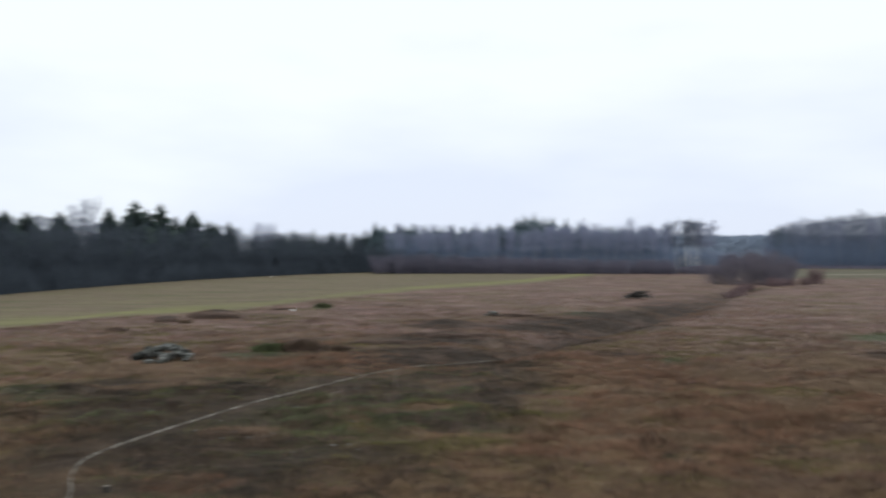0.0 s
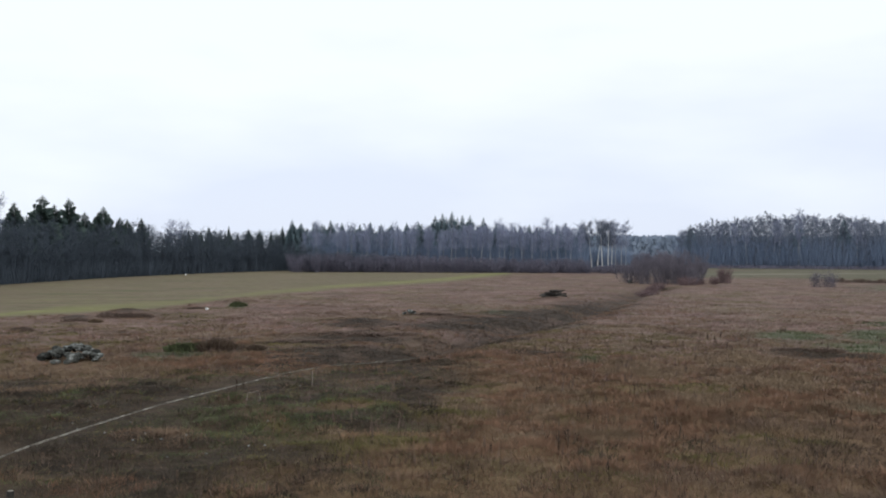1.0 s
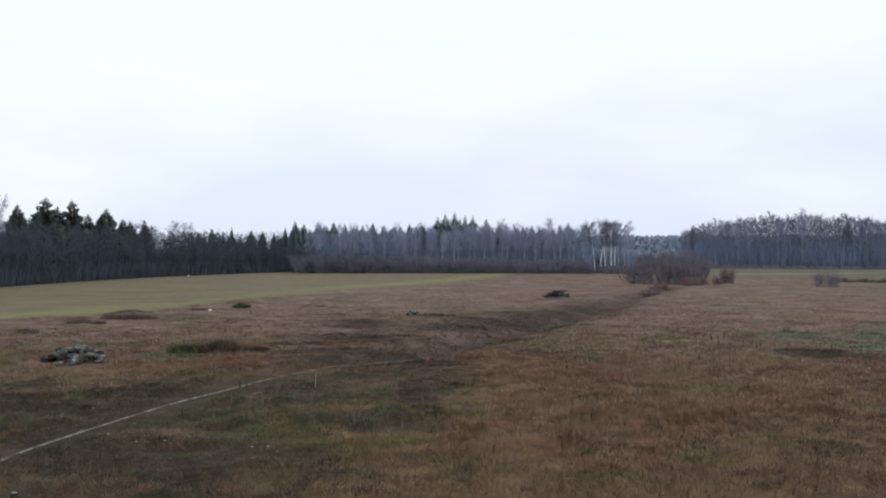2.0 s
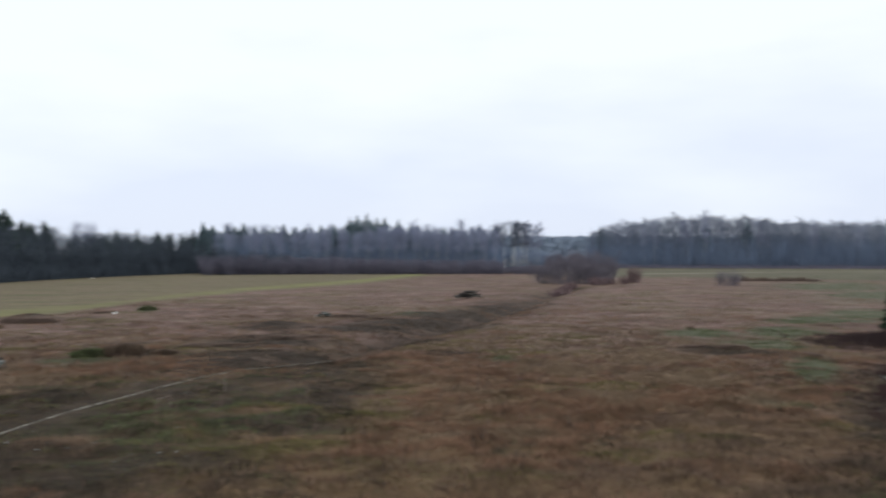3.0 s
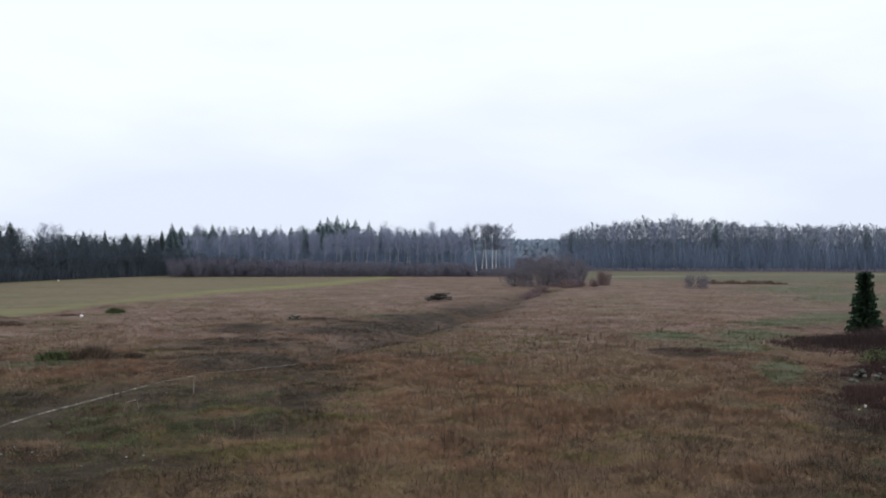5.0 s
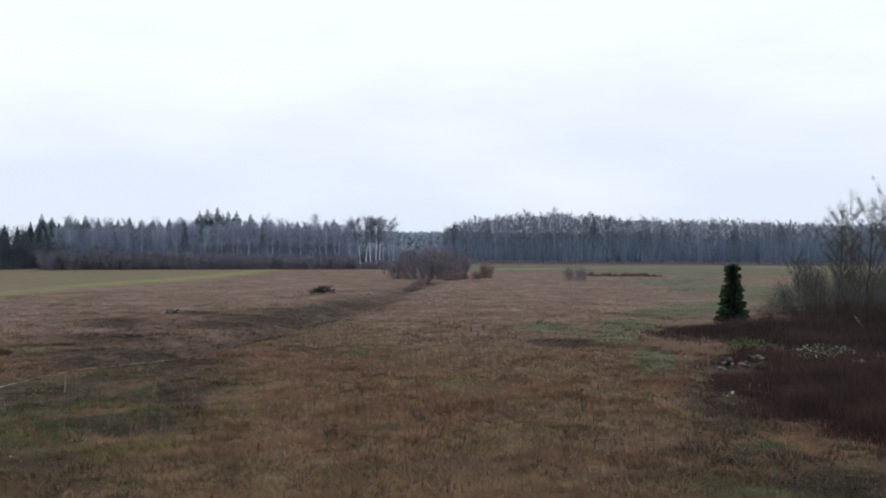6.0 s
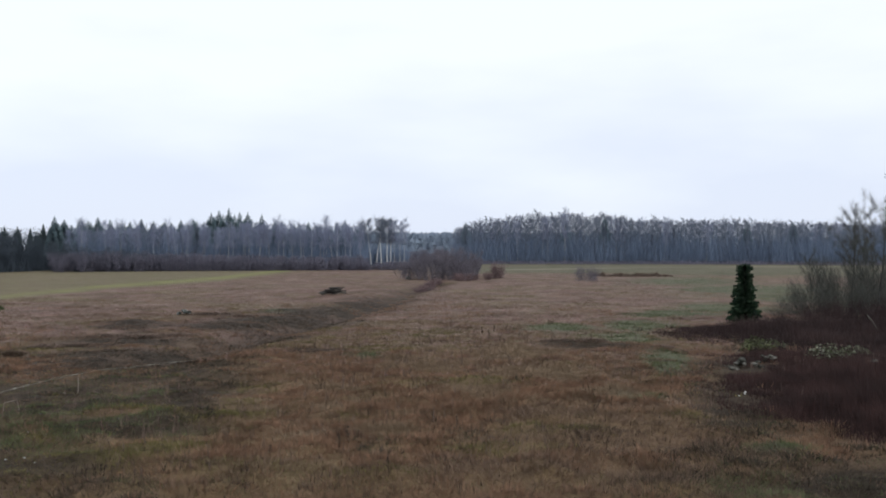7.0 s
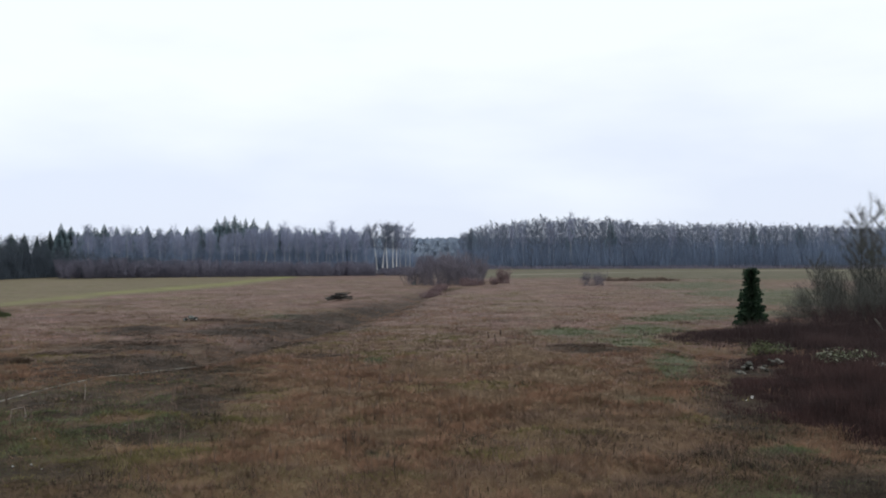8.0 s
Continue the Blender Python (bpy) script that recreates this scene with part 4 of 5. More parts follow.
def undergrowth(name, spans, count, lo, hi, width, material, label, seed):
    """Thin upright stems and brush filling a forest's inside. spans: (bearing, nearest, deepest)."""
    r = np.random.RandomState(seed)
    az = r.uniform(spans[0][0], spans[-1][0], count)
    near = np.interp(az, [s[0] for s in spans], [s[1] for s in spans])
    deep = np.interp(az, [s[0] for s in spans], [s[2] for s in spans])
    d = near + (deep - near) * r.uniform(0, 1, count)
    x, y = d * np.sin(np.radians(az)), d * np.cos(np.radians(az))
    h = r.uniform(lo, hi, count) * r.uniform(0.5, 1, count)
    a = r.uniform(0, 6.28, count)
    w = width * r.uniform(0.5, 1.5, count)
    bx, by = np.cos(a) * w, np.sin(a) * w
    tx, ty = x + r.normal(0, 0.18, count) * h, y + r.normal(0, 0.18, count) * h
    z0 = r.uniform(0, 0.35, count) * h
    co = np.stack([np.stack([x - bx, y - by, z0 - 0.3], 1), np.stack([x + bx, y + by, z0 - 0.3], 1), np.stack([tx, ty, z0 + h * 0.8], 1)], 1)
    return tagged(part(name, tri_mesh(name, co), material), label, "undergrowth", kind="stuff")


undergrowth("undergrowth", [(a, d + 3, d + 34) for a, d in zip(LEFT_AZ, LEFT_D)], 26000, 3, 11, 0.08, M_TWIG_DARK, "dark bare undergrowth between the trees", 1)
undergrowth("undergrowth", [(a, d - 2, d + 4) for a, d in zip(LEFT_AZ, LEFT_D)], 26000, 1.5, 6.5, 0.055, M_TWIG_DARK, "dark bare brush along the field's edge", 6)
undergrowth("undergrowth", [(-3.2, 324, 380), (13.4, 324, 380)], 42000, 4, 15, 0.08, M_UNDER, "bare undergrowth between the trees, tinted for haze", 2)
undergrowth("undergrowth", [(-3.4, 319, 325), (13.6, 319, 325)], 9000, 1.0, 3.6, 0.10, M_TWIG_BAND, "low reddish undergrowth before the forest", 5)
undergrowth("undergrowth", [(13, 369, 396), (15.9, 369, 396)], 6200, 3, 11, 0.10, M_UNDER, "bare undergrowth between the trees, tinted for haze", 3)
undergrowth("undergrowth", [(18.7, 468, 535), (54, 468, 535)], 54000, 10, 21, 0.08, M_UNDER, "bare undergrowth between the trees, tinted for haze", 4)
undergrowth("undergrowth", [(18.7, 440, 470), (54, 440, 470)], 8000, 0.5, 2.6, 0.16, M_TWIG_BAND, "low bare brush and weeds along the forest's edge", 8)


def treetops(spans, count, low, length, width, material, label, seed):
    """Fine bare twigs filling the crowns of a forest front. spans: (bearing, nearest, deepest, height)."""
    r = np.random.RandomState(seed)
    az = r.uniform(spans[0][0], spans[-1][0], count)
    near, deep, top = (np.interp(az, [q[0] for q in spans], [q[k] for q in spans]) for k in (1, 2, 3))
    d = near + (deep - near) * r.uniform(0, 1, count)
    x, y = d * np.sin(np.radians(az)), d * np.cos(np.radians(az))
    dome = vnoise(x, y, 6.5, seed) * 0.6 + vnoise(x, y, 16, seed + 1) * 0.4
    z = top * (0.86 + 0.16 * dome) * (low + (1 - low) * r.uniform(0, 1, count) ** 0.8)
    v = r.normal(0, 0.6, (count, 3)) + np.array([0, 0, 0.5])
    v /= np.linalg.norm(v, axis=1, keepdims=True)
    side = np.cross(v, r.normal(0, 1, (count, 3)))
    side *= width * r.uniform(0.3, 0.65, (count, 1)) / (np.linalg.norm(side, axis=1, keepdims=True) + 1e-9)
    p = np.stack([x, y, z], 1)
    co = np.stack([p - side, p + side, p + v * length * r.uniform(0.5, 1.1, (count, 1))], 1)
    return tagged(part("treetops", tri_mesh("treetops", co), material), label, "twigs", kind="stuff")


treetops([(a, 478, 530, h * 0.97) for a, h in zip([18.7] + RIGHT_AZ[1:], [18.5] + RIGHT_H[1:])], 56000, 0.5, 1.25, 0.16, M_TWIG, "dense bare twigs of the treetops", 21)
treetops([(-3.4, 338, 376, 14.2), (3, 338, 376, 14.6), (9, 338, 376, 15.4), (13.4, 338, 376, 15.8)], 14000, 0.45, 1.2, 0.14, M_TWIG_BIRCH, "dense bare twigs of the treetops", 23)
treetops([(a, d + 12, d + 30, h) for a, d, h in zip(LEFT_AZ, LEFT_D, [9.5, 11.0, 11.8, 12.2, 13.0, 14.0, 14.8])], 18000, 0.35, 1.1, 0.10, M_TWIG_DARK, "dark bare twigs of the treetops", 25)

# ---------------------------------------------------------------- bushes out on the heath
wb = [bush("willow_bush", 200 + k, 7.6, 5.4, 34, 6500, 1.15, 0.034, M_TWIG_WILLOW, M_TWIG_WILLOW, "large leafless brown willow bush beside the ditch", "bush", spread=0.42) for k in range(2)]
for k, (x, y, s, w) in enumerate([(58.8, 205, 0.62, 0.8), (61.5, 199, 0.80, 0.9), (66.5, 203, 0.98, 1.0), (71, 205, 0.97, 1.0), (73.0, 206.5, 0.72, 0.8), (68, 196, 0.66, 0.9)]):
    plant(wb, k, x, y, s, w, 70 * k, "willow bushes beside the ditch")
rb = [bush("red_bush", 220 + k, 1.9, 1.7, 30, 2600, 0.5, 0.032, M_TWIG_RED, M_TWIG_RED, "low leafless reddish bush on the heath", "bush", spread=0.5, scatter=0.5) for k in range(3)]
for k, (x, y, s, w) in enumerate([(46, 152, 0.5, 1.1), (51, 166, 0.5, 0.9),
                                  (55, 177, 0.5, 0.9), (59, 186, 0.65, 1.1), (57, 182, 0.4, 0.8), (74.4, 197, 0.85, 0.7), (66, 190, 0.9, 1.3), (70.5, 196, 0.7, 1.1)]):
    plant(rb, k, x, y, s, w, 47 * k, "reddish bushes on the heath")

hb = [bush("low_bush", 230 + k, 0.7, 2.2, 22, 800, 0.4, 0.045, M_BUSHY, M_BUSHY, "low dull grey-brown leafless bush in the far meadow", "bush", spread=0.5) for k in range(2)]
for k in range(15):
    x, y = place(27.2 + 0.28 * k + 0.1 * math.sin(k * 5), 240 + 2 * math.sin(k * 2.3))
    plant(hb, k, x, y, 0.95 + 0.4 * math.sin(k * 1.7), 1.0, 40 * k, "low bushes across the meadow")


def stalk_mound(name, seed, h, rx, ry, count, material, label):
    """A loose rounded mound of dead stalks."""
    r = np.random.RandomState(seed)
    a, q = r.uniform(0, 6.283, count), r.uniform(0, 1, count) ** 0.62
    x, y = np.cos(a) * q * rx, np.sin(a) * q * ry
    top = h * np.sqrt(np.clip(1.02 - q * q, 0, 1)) * (0.55 + 0.6 * vnoise(x + 40 * seed, y, 0.7, seed))
    z0 = top * r.uniform(0.0, 0.7, count) - 0.08
    ln = 0.18 + 0.35 * h * r.uniform(0.4, 1.0, count)
    o, w = r.uniform(0, 6.283, count), 0.035 * r.uniform(0.6, 1.4, count)
    tx, ty = x + np.cos(a) * ln * 0.4 + r.normal(0, 0.1, count), y + np.sin(a) * ln * 0.4 + r.normal(0, 0.1, count)
    co = np.stack([np.stack([x - np.cos(o) * w, y - np.sin(o) * w, z0], 1), np.stack([x + np.cos(o) * w, y + np.sin(o) * w, z0], 1), np.stack([tx, ty, np.maximum(z0 + ln * 0.7, 0.05)], 1)], 1)
    ob = thing(name, 0, 0, 0, label, "bush")
    part("stalk_mass", tri_mesh("stalk_mass", co), material, ob)
    return ob


sb = bush("willow_bush", 206, 2.9, 2.9, 26, 2600, 0.6, 0.045, M_TWIG_WILLOW, M_TWIG_WILLOW, "small leafless brown willow bush on the heath", "bush", spread=0.35, thick=0.5, scatter=0.7)
sb.matrix_basis = pose(90.2, 180.5, hz(90.2, 180.5) - 0.05)
plant(rb, 1, 79.6, 204.5, 1.75, 1.1, 80, "reddish bushes on the heath")
gb = [stalk_mound("brown_bush", 240 + k, 0.75, 1.7, 1.5, 1000, M_BUSHY, "low soft brown mound of dead stalks") for k in range(3)]
for k, (x, y, s, w) in enumerate([(23.5, 58.6, 0.3, 0.7), (25.5, 59.2, 0.35, 0.8), (27.6, 59.2, 0.4, 0.8), (29.6, 58.8, 0.35, 0.8), (31.5, 57.4, 0.3, 0.7), (33.2, 56.0, 0.3, 0.7), (-24.7, 97.2, 1.0, 0.8), (-23.2, 96.8, 1.15, 0.95), (-21.7, 97.2, 0.9, 0.8), (-26.3, 91.3, 0.75, 0.7), (-27.7, 81.6, 0.8, 0.6),
                                  (-18.8, 111, 0.5, 0.8), (0.5, 74, 0.5, 1.3), (-1.2, 76, 0.55, 1.2), (3.2, 75, 0.5, 1.1), (7.3, 97.5, 0.35, 1.3), (10.2, 96.5, 0.3, 1.1), (-3.5, 69.5, 0.5, 1.0), (-5.6, 68.5, 0.5, 1.0)]):
    plant(gb, k, x, y, s, w, 83 * k, "brown bushes on the heath")
dark_mound = stalk_mound("brown_bush", 245, 0.8, 1.5, 1.2, 1300, M_WEED, "dark brown mound of dead stalks beside green grass")
dark_mound.matrix_basis = pose(-9.3, 62.6, hz(-9.3, 62.6) - 0.05) @ Matrix.Diagonal((0.85, 0.85, 1.35, 1))
copy_plain(dark_mound, pose(-7.0, 63.6, hz(-7.0, 63.6) - 0.05, 0, 0, 70) @ Matrix.Diagonal((0.7, 0.7, 0.5, 1)))
pale_tuft = stalk_mound("grass_tuft", 246, 0.6, 0.6, 0.5, 700, M_TAN, "small pale tuft of dry grass by the field")
pale_tuft.matrix_basis = pose(-24.2, 90.2, hz(-24.2, 90.2) - 0.05)
green_mound = stalk_mound("green_bush", 250, 0.8, 1.3, 1.2, 1300, M_GREEN, "low dull green bush on the heath")
green_mound.matrix_basis = pose(-14.5, 116, hz(-14.5, 116) - 0.05) @ Matrix.Diagonal((0.8, 0.8, 1.25, 1))
copy_plain(green_mound, pose(-10.9, 63.2, hz(-10.9, 63.2) - 0.05) @ Matrix.Diagonal((1.3, 1.0, 0.95, 1)))

# ---------------------------------------------------------------- near spruce and bare trees on the right
def young_profile(f):
    return float(np.interp(f, [0, 0.1, 0.3, 0.5, 0.68, 0.82, 0.93, 1.0], [0.88, 1.0, 0.82, 0.72, 0.54, 0.48, 0.52, 0.14]))


ys = spruce("young_spruce", 300, 5.35, young_profile, 52, 12, 8, M_NEEDLE_NEAR, "young dark green spruce standing alone on the heath", "spruce", droop=0.14, ragged=0.68, first=0.04, spray=0.44)
ys.matrix_basis = pose(52.9, 74.2, hz(52.9, 74.2) - 0.05)
NEAR_LABEL = "leafless grey alder with lichened twigs"
for k, (x, y, h, r, sp, st, ln) in enumerate([(60.2, 66.0, 9.6, 0.11, 2.6, 0.22, 0.10), (63.6, 73.0, 9.6, 0.10, 2.3, 0.28, 0.08), (67.3, 83.0, 5.8, 0.05, 1.4, 0.3, 0.22), (66.5, 67.5, 9.9, 0.12, 3.0, 0.2, 0.08),
                                              (69.0, 78.0, 7.5, 0.06, 1.8, 0.25, 0.12), (64.8, 77.5, 5.0, 0.045, 1.3, 0.3, 0.2), (72, 70, 10.2, 0.13, 3.0, 0.2, 0.05), (62.2, 69.3, 7.2, 0.06, 1.6, 0.25, 0.16), (76, 80, 11.2, 0.13, 3.0, 0.2, 0.05)]):
    t = bare_tree("grey_alder", 310 + k, h, r, sp * 1.3, st, 18, int((520 if h > 7 else 300) * h), 0.058 * h, 0.015, M_BARK_NEAR, M_TWIG_LICHEN, NEAR_LABEL, "tree", lean=ln, sides=7, fine=True)
    t.matrix_basis = pose(x, y, hz(x, y) - 0.05, 0, 0, 53 * k)
    tagged(t, group="grey alders beside the spruce")
lb = [bush("alder_brush", 340 + k, 3.6, 4.6, 14, 5200, 0.8, 0.015, M_TWIG_LICHEN, M_TWIG_LICHEN, "leafless grey-green brush under the alders", "bush", spread=0.62, thick=0.5, split=True, scatter=0.6) for k in range(3)]
for k, (x, y, s, w) in enumerate([(61.5, 78, 0.35, 0.7), (64.0, 79, 0.6, 0.8), (66.5, 80, 1.1, 1.0), (62.0, 71.5, 0.9, 0.9), (66, 73, 1.15, 1.1), (70, 75, 1.2, 1.1), (64, 66, 0.95, 1.0), (69, 68, 1.2, 1.1), (73, 73, 1.2, 1.2), (67, 78, 1.5, 1.0), (64.5, 70, 1.4, 0.9), (62.5, 67, 1.3, 0.8), (70, 81, 1.6, 1.0)]):
    plant(lb, k, x, y, s, w, 61 * k, "brush under the alders")
bb = [bush("bramble_bush", 360 + k, 1.7, 2.6, 20, 1500, 0.55, 0.022, M_BRAMBLE, M_BRAMBLE, "dark leafless bramble bush in front of the alders", "bush", spread=0.6, scatter=0.5) for k in range(2)]
for k, (az, d, s) in enumerate([(37.2, 88, 0.55), (38.3, 86, 0.8), (39.2, 90, 1.05), (40.0, 85, 0.9), (40.7, 91, 1.3), (41.5, 86, 1.1), (42.2, 90, 1.4), (43.2, 87, 1.2), (44.3, 89, 1.5), (45.5, 86, 1.3), (38.8, 80, 0.7), (41.0, 79, 0.85), (43.4, 78, 0.95)]):
    plant(bb, k, *place(az, d), s, 1.0, 83 * k, "bramble bushes before the alders")
g = Geo()
pts = [Vector((53.67, 59.81, 1.50)), Vector((54.16, 59.89, 1.05)), Vector((54.59, 59.95, 0.60)), Vector((55.67, 60.61, -0.05))]
g.tube(pts[::-1], [0.10, 0.085, 0.06, 0.03], 6)
fallen = thing("fallen_tree", 0, 0, 0, "pale bare dead trunk leaning among the brush", "dead tree")
part("trunk", g.mesh("trunk"), M_PALEWOOD, fallen)


# ---------------------------------------------------------------- low vegetation
def inside(x, y, poly):
    n, res = len(poly), np.zeros(np.shape(x), bool)
    for i in range(n):
        (ax, ay), (bx, by) = poly[i], poly[(i + 1) % n]
        hit = ((ay > y) != (by > y)) & (x < (bx - ax) * (y - ay) / (by - ay + 1e-12) + ax)
        res ^= hit
    return res


THICKET = [place(a, d) for a, d in [(35.9, 41.0), (35.5, 41.6), (37.6, 39.6), (39.9, 38.0), (42.2, 36.0), (46, 31.5), (50, 30), (50, 55), (42.5, 54), (39.2, 53), (37.8, 50), (36.8, 47.0), (36.0, 44.0)]]
BRAMBLE = [place(a, d) for a, d in [(30.4, 76.0), (32, 73.2), (34.5, 71.2), (36.8, 67.0), (38.4, 60.5), (41, 59), (45, 58), (51, 58), (51, 96), (42, 94), (36.5, 86), (33.5, 82)]]

WEEDS = [place(a, d) for a, d in [(32.6, 46.4), (33.6, 54.0), (34.0, 62), (35.2, 68), (38.2, 64), (42.4, 62), (51, 60), (51, 50), (42.4, 48.2), (35.5, 40.6), (33.6, 43.0)]]


def blades(name, x, y, h, width, per, spread, lean, material, label, category, seed, thin=0.0):
    """Tufts of per blades each, one loose triangle a blade."""
    r = np.random.RandomState(seed)
    n = len(x)
    z = height(x, y)
    X, Y, Z, H, W = (np.repeat(a, per) for a in (x, y, z, h, width))
    k = n * per
    a, q = r.uniform(0, 6.283, k), np.sqrt(r.uniform(0, 1, k)) * np.repeat(spread, per)
    px_, py_ = X + np.cos(a) * q, Y + np.sin(a) * q
    hh = H * r.uniform(0.45, 1.1, k)
    la = a + r.normal(0, 0.9, k)
    lm = np.abs(r.normal(0, lean, k)) * hh
    o = r.uniform(0, 6.283, k)
    w = W * r.uniform(0.5, 1.3, k) / 2
    z0 = Z - 0.04
    co = np.stack([np.stack([px_ - np.cos(o) * w, py_ - np.sin(o) * w, z0], 1), np.stack([px_ + np.cos(o) * w, py_ + np.sin(o) * w, z0], 1),
                   np.stack([px_ + np.cos(la) * lm, py_ + np.sin(la) * lm, z0 + hh], 1)], 1)
    return tagged(part(name, tri_mesh(name, co), material), label, category, kind="stuff")


def grasses():
    r = np.random.RandomState(12)
    grid = np.linspace(18, 290, 1400)
    dens = np.exp(np.interp(grid, [18, 28, 41, 57, 80, 115, 175, 290], np.log([64, 60, 40, 22, 9.5, 3.0, 0.7, 0.2])))
    a0, a1 = radians(-31), radians(50)
    cum = np.cumsum(grid * dens) * (grid[1] - grid[0]) * (a1 - a0)
    n = int(cum[-1])
    a, d = r.uniform(a0, a1, n), np.interp(r.uniform(0, cum[-1], n), cum, grid)
    x, y = d * np.sin(a), d * np.cos(a)
    f, mg, lu, we = zones(x, y)
    pd = along(x, y, PATH)
    side = np.clip((pd - 0.25) / 1.6 + np.clip((y - 49) / 6, 0, 1), 0.0, 1)
    clear = np.ones(len(x))
    for cx, cy, wd in ((25.75, 36.5, 0.5), (26.4, 37.0, 0.5), (-17.0, 108.3, 0.9), (-16.8, 57.8, 1.9), (26.5, 129.5, 1.9), (32.0, 44.9, 1.1), (4.9, 97.6, 1.0), (-9.2, 26.2, 0.35), (-2.3, 46.0, 0.25), (-4.6, 42.0, 0.5)):
        d0 = math.hypot(cx, cy)
        u, v = (x * cy - y * cx) / d0, d0 - (x * cx + y * cy) / d0
        clear = np.where((np.abs(u) < wd) & (v > -0.6) & (v < 0.07 * d0), 0.05 if wd < 1 else 0.3, clear)
    side = side * clear
    keep = (f < r.uniform(0.2, 0.9, len(x))) & (pd > np.where(y < 50, 0.22, 0.12)) & ~inside(x, y, THICKET) & ~(inside(x, y, WEEDS) & (r.uniform(0, 1, len(x)) < 0.8))
    x, y, we, lu, side = x[keep], y[keep], we[keep], lu[keep], side[keep]
    d = np.hypot(x, y)
    n = len(x)
    tuss = vnoise(x, y, 1.15, 3) ** 2 * 0.8 + vnoise(x, y, 4.5, 22) * 0.45
    # blades get lower, wider and more spread with distance, sized for the camera's view
    h = (0.12 + 0.26 * tuss) * (0.75 + r.uniform(0, 0.5, n)) * (0.62 + 0.38 * side) * (1 - 0.35 * we) * (1 - 0.34 * np.clip((d - 45) / 75, 0, 1))
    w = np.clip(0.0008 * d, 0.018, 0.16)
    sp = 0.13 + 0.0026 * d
    ol, pa = blob(x, y, OLIVE), blob(x, y, PALE)
    jit, jw = r.normal(0, 0.05, n), r.normal(0, 0.05, n)
    tone = vnoise(x, y, 1.5, 35) * 0.45 + vnoise(x, y, 3.6, 36) * 0.35 + vnoise(x, y, 9, 37) * 0.2 + jit - 0.08 * np.clip((37 - d) / 9, 0, 1)
    hue = vnoise(x, y, 2.6, 31) * 0.45 + vnoise(x, y, 8, 32) * 0.55 + r.normal(0, 0.07, n) - 0.10 * np.clip((37 - np.hypot(x, y)) / 9, 0, 1)
    hue = 0.5 + (hue - 0.5) * 1.5
    near = np.clip((62 - d) / 34, 0, 1)
    kind = np.where(hue < 0.42, 1, 0)
    kind = np.where((hue > 0.655 + 0.06 * np.clip((np.degrees(np.arctan2(x, y)) - 12) / 10, 0, 1) - 0.03 * near - 0.03 * np.clip((12 - np.degrees(np.arctan2(x, y))) / 20, 0, 1)) | (ol > 0.45 + jit * 3), 2, kind)
    kind = np.where((tone > 0.73) & (we < 0.4), 5, kind)
    kind = np.where(lu > 0.45 + jw * 4, 3, kind)
    # share of dark weeds rises towards the camera, besides the wet hollows
    kind = np.where(((tone < 0.295 + 0.04 * near) & (d < 62)) | (we > 0.42 + jw * 4), 4, kind)
    kind = np.where(pa > 0.5 + jw * 3, 5, kind)
    kind = np.where(ol > 0.55 + jw * 4, 2, kind)
    # tufts farther from the camera take the haze-paled colour
    kind = np.where((kind < 2) & (r.uniform(0, 1, n) < np.clip((d - 44) / 45, 0, 1)), 6, kind)
    mixed = r.uniform(0, 1, n) + 0.5 * vnoise(x, y, 0.8, 44) - 0.25
    kind = np.where((kind == 4) & (mixed < 0.18), 7, np.where((kind == 4) & (mixed > 0.90) & (d < 60), 2, np.where((kind == 4) & (mixed > 0.78) & (d < 52), 3, kind)))
    kind = np.where((kind == 4) & (d > 58) & (mixed > 0.36), 7, kind)
    drift = vnoise(x, y, 5, 38) * 0.45 + vnoise(x, y, 14, 39) * 0.4 + vnoise(x, y, 2.2, 40) * 0.15 + jit
    kind = np.where(((kind == 6) | ((kind < 2) & (drift < 0.33))) & (drift < 0.40 - 0.07 * np.clip((np.degrees(np.arctan2(x, y)) - 13) / 8, 0, 1) - 0.08 * np.clip((d - 110) / 60, 0, 1)), 7, kind)
    # clumps of russet, olive and dark weeds farther out
    clump = vnoise(x, y, 2.4, 77) * 0.5 + vnoise(x, y, 6.5, 78) * 0.5 + jit
    pick = r.uniform(0, 1, n)
    out = np.clip((d - 46) / 12, 0, 1) * np.clip((150 - d) / 50, 0, 1)
    heathy = ((kind == 6) | (kind == 7)) & (pick < 0.75 * out)
    kind = np.where(heathy & (clump > 0.63), np.where(pick < 0.45, 1, 5), np.where(heathy & (clump < 0.30), 7, kind))
    kind = np.where(heathy & (clump > 0.44) & (clump < 0.49) & (we < 0.3), 2, kind)
    soggy = (we > 0.42) & ((kind == 7) | (kind == 4) | (kind == 2)) & (pick < 0.8)
    far_off = d > 52 + 60 * jit
    kind = np.where((kind == 4) & far_off & (pick > 0.45), 7, kind)
    kind = np.where(soggy & (clump > 0.60) & far_off, 1, np.where(soggy & (clump < 0.46), 4, np.where(soggy & (clump > 0.53) & (clump < 0.58) & ~far_off, 2, np.where(soggy & (clump > 0.60) & ~far_off, 3, kind))))
    west = np.clip((5 - np.degrees(np.arctan2(x, y))) / 10, 0, 1) * np.clip((58 - d) / 12, 0, 1)
    kind = np.where((kind == 1) & (pick < 0.55 * west), np.where(clump > 0.5, 2, 4), np.where((kind == 0) & (pick < 0.14 * west), 4, np.where((kind == 0) & (pick < 0.32 * west), 2, np.where((kind == 5) & (pick < 0.5 * west), 7, kind))))
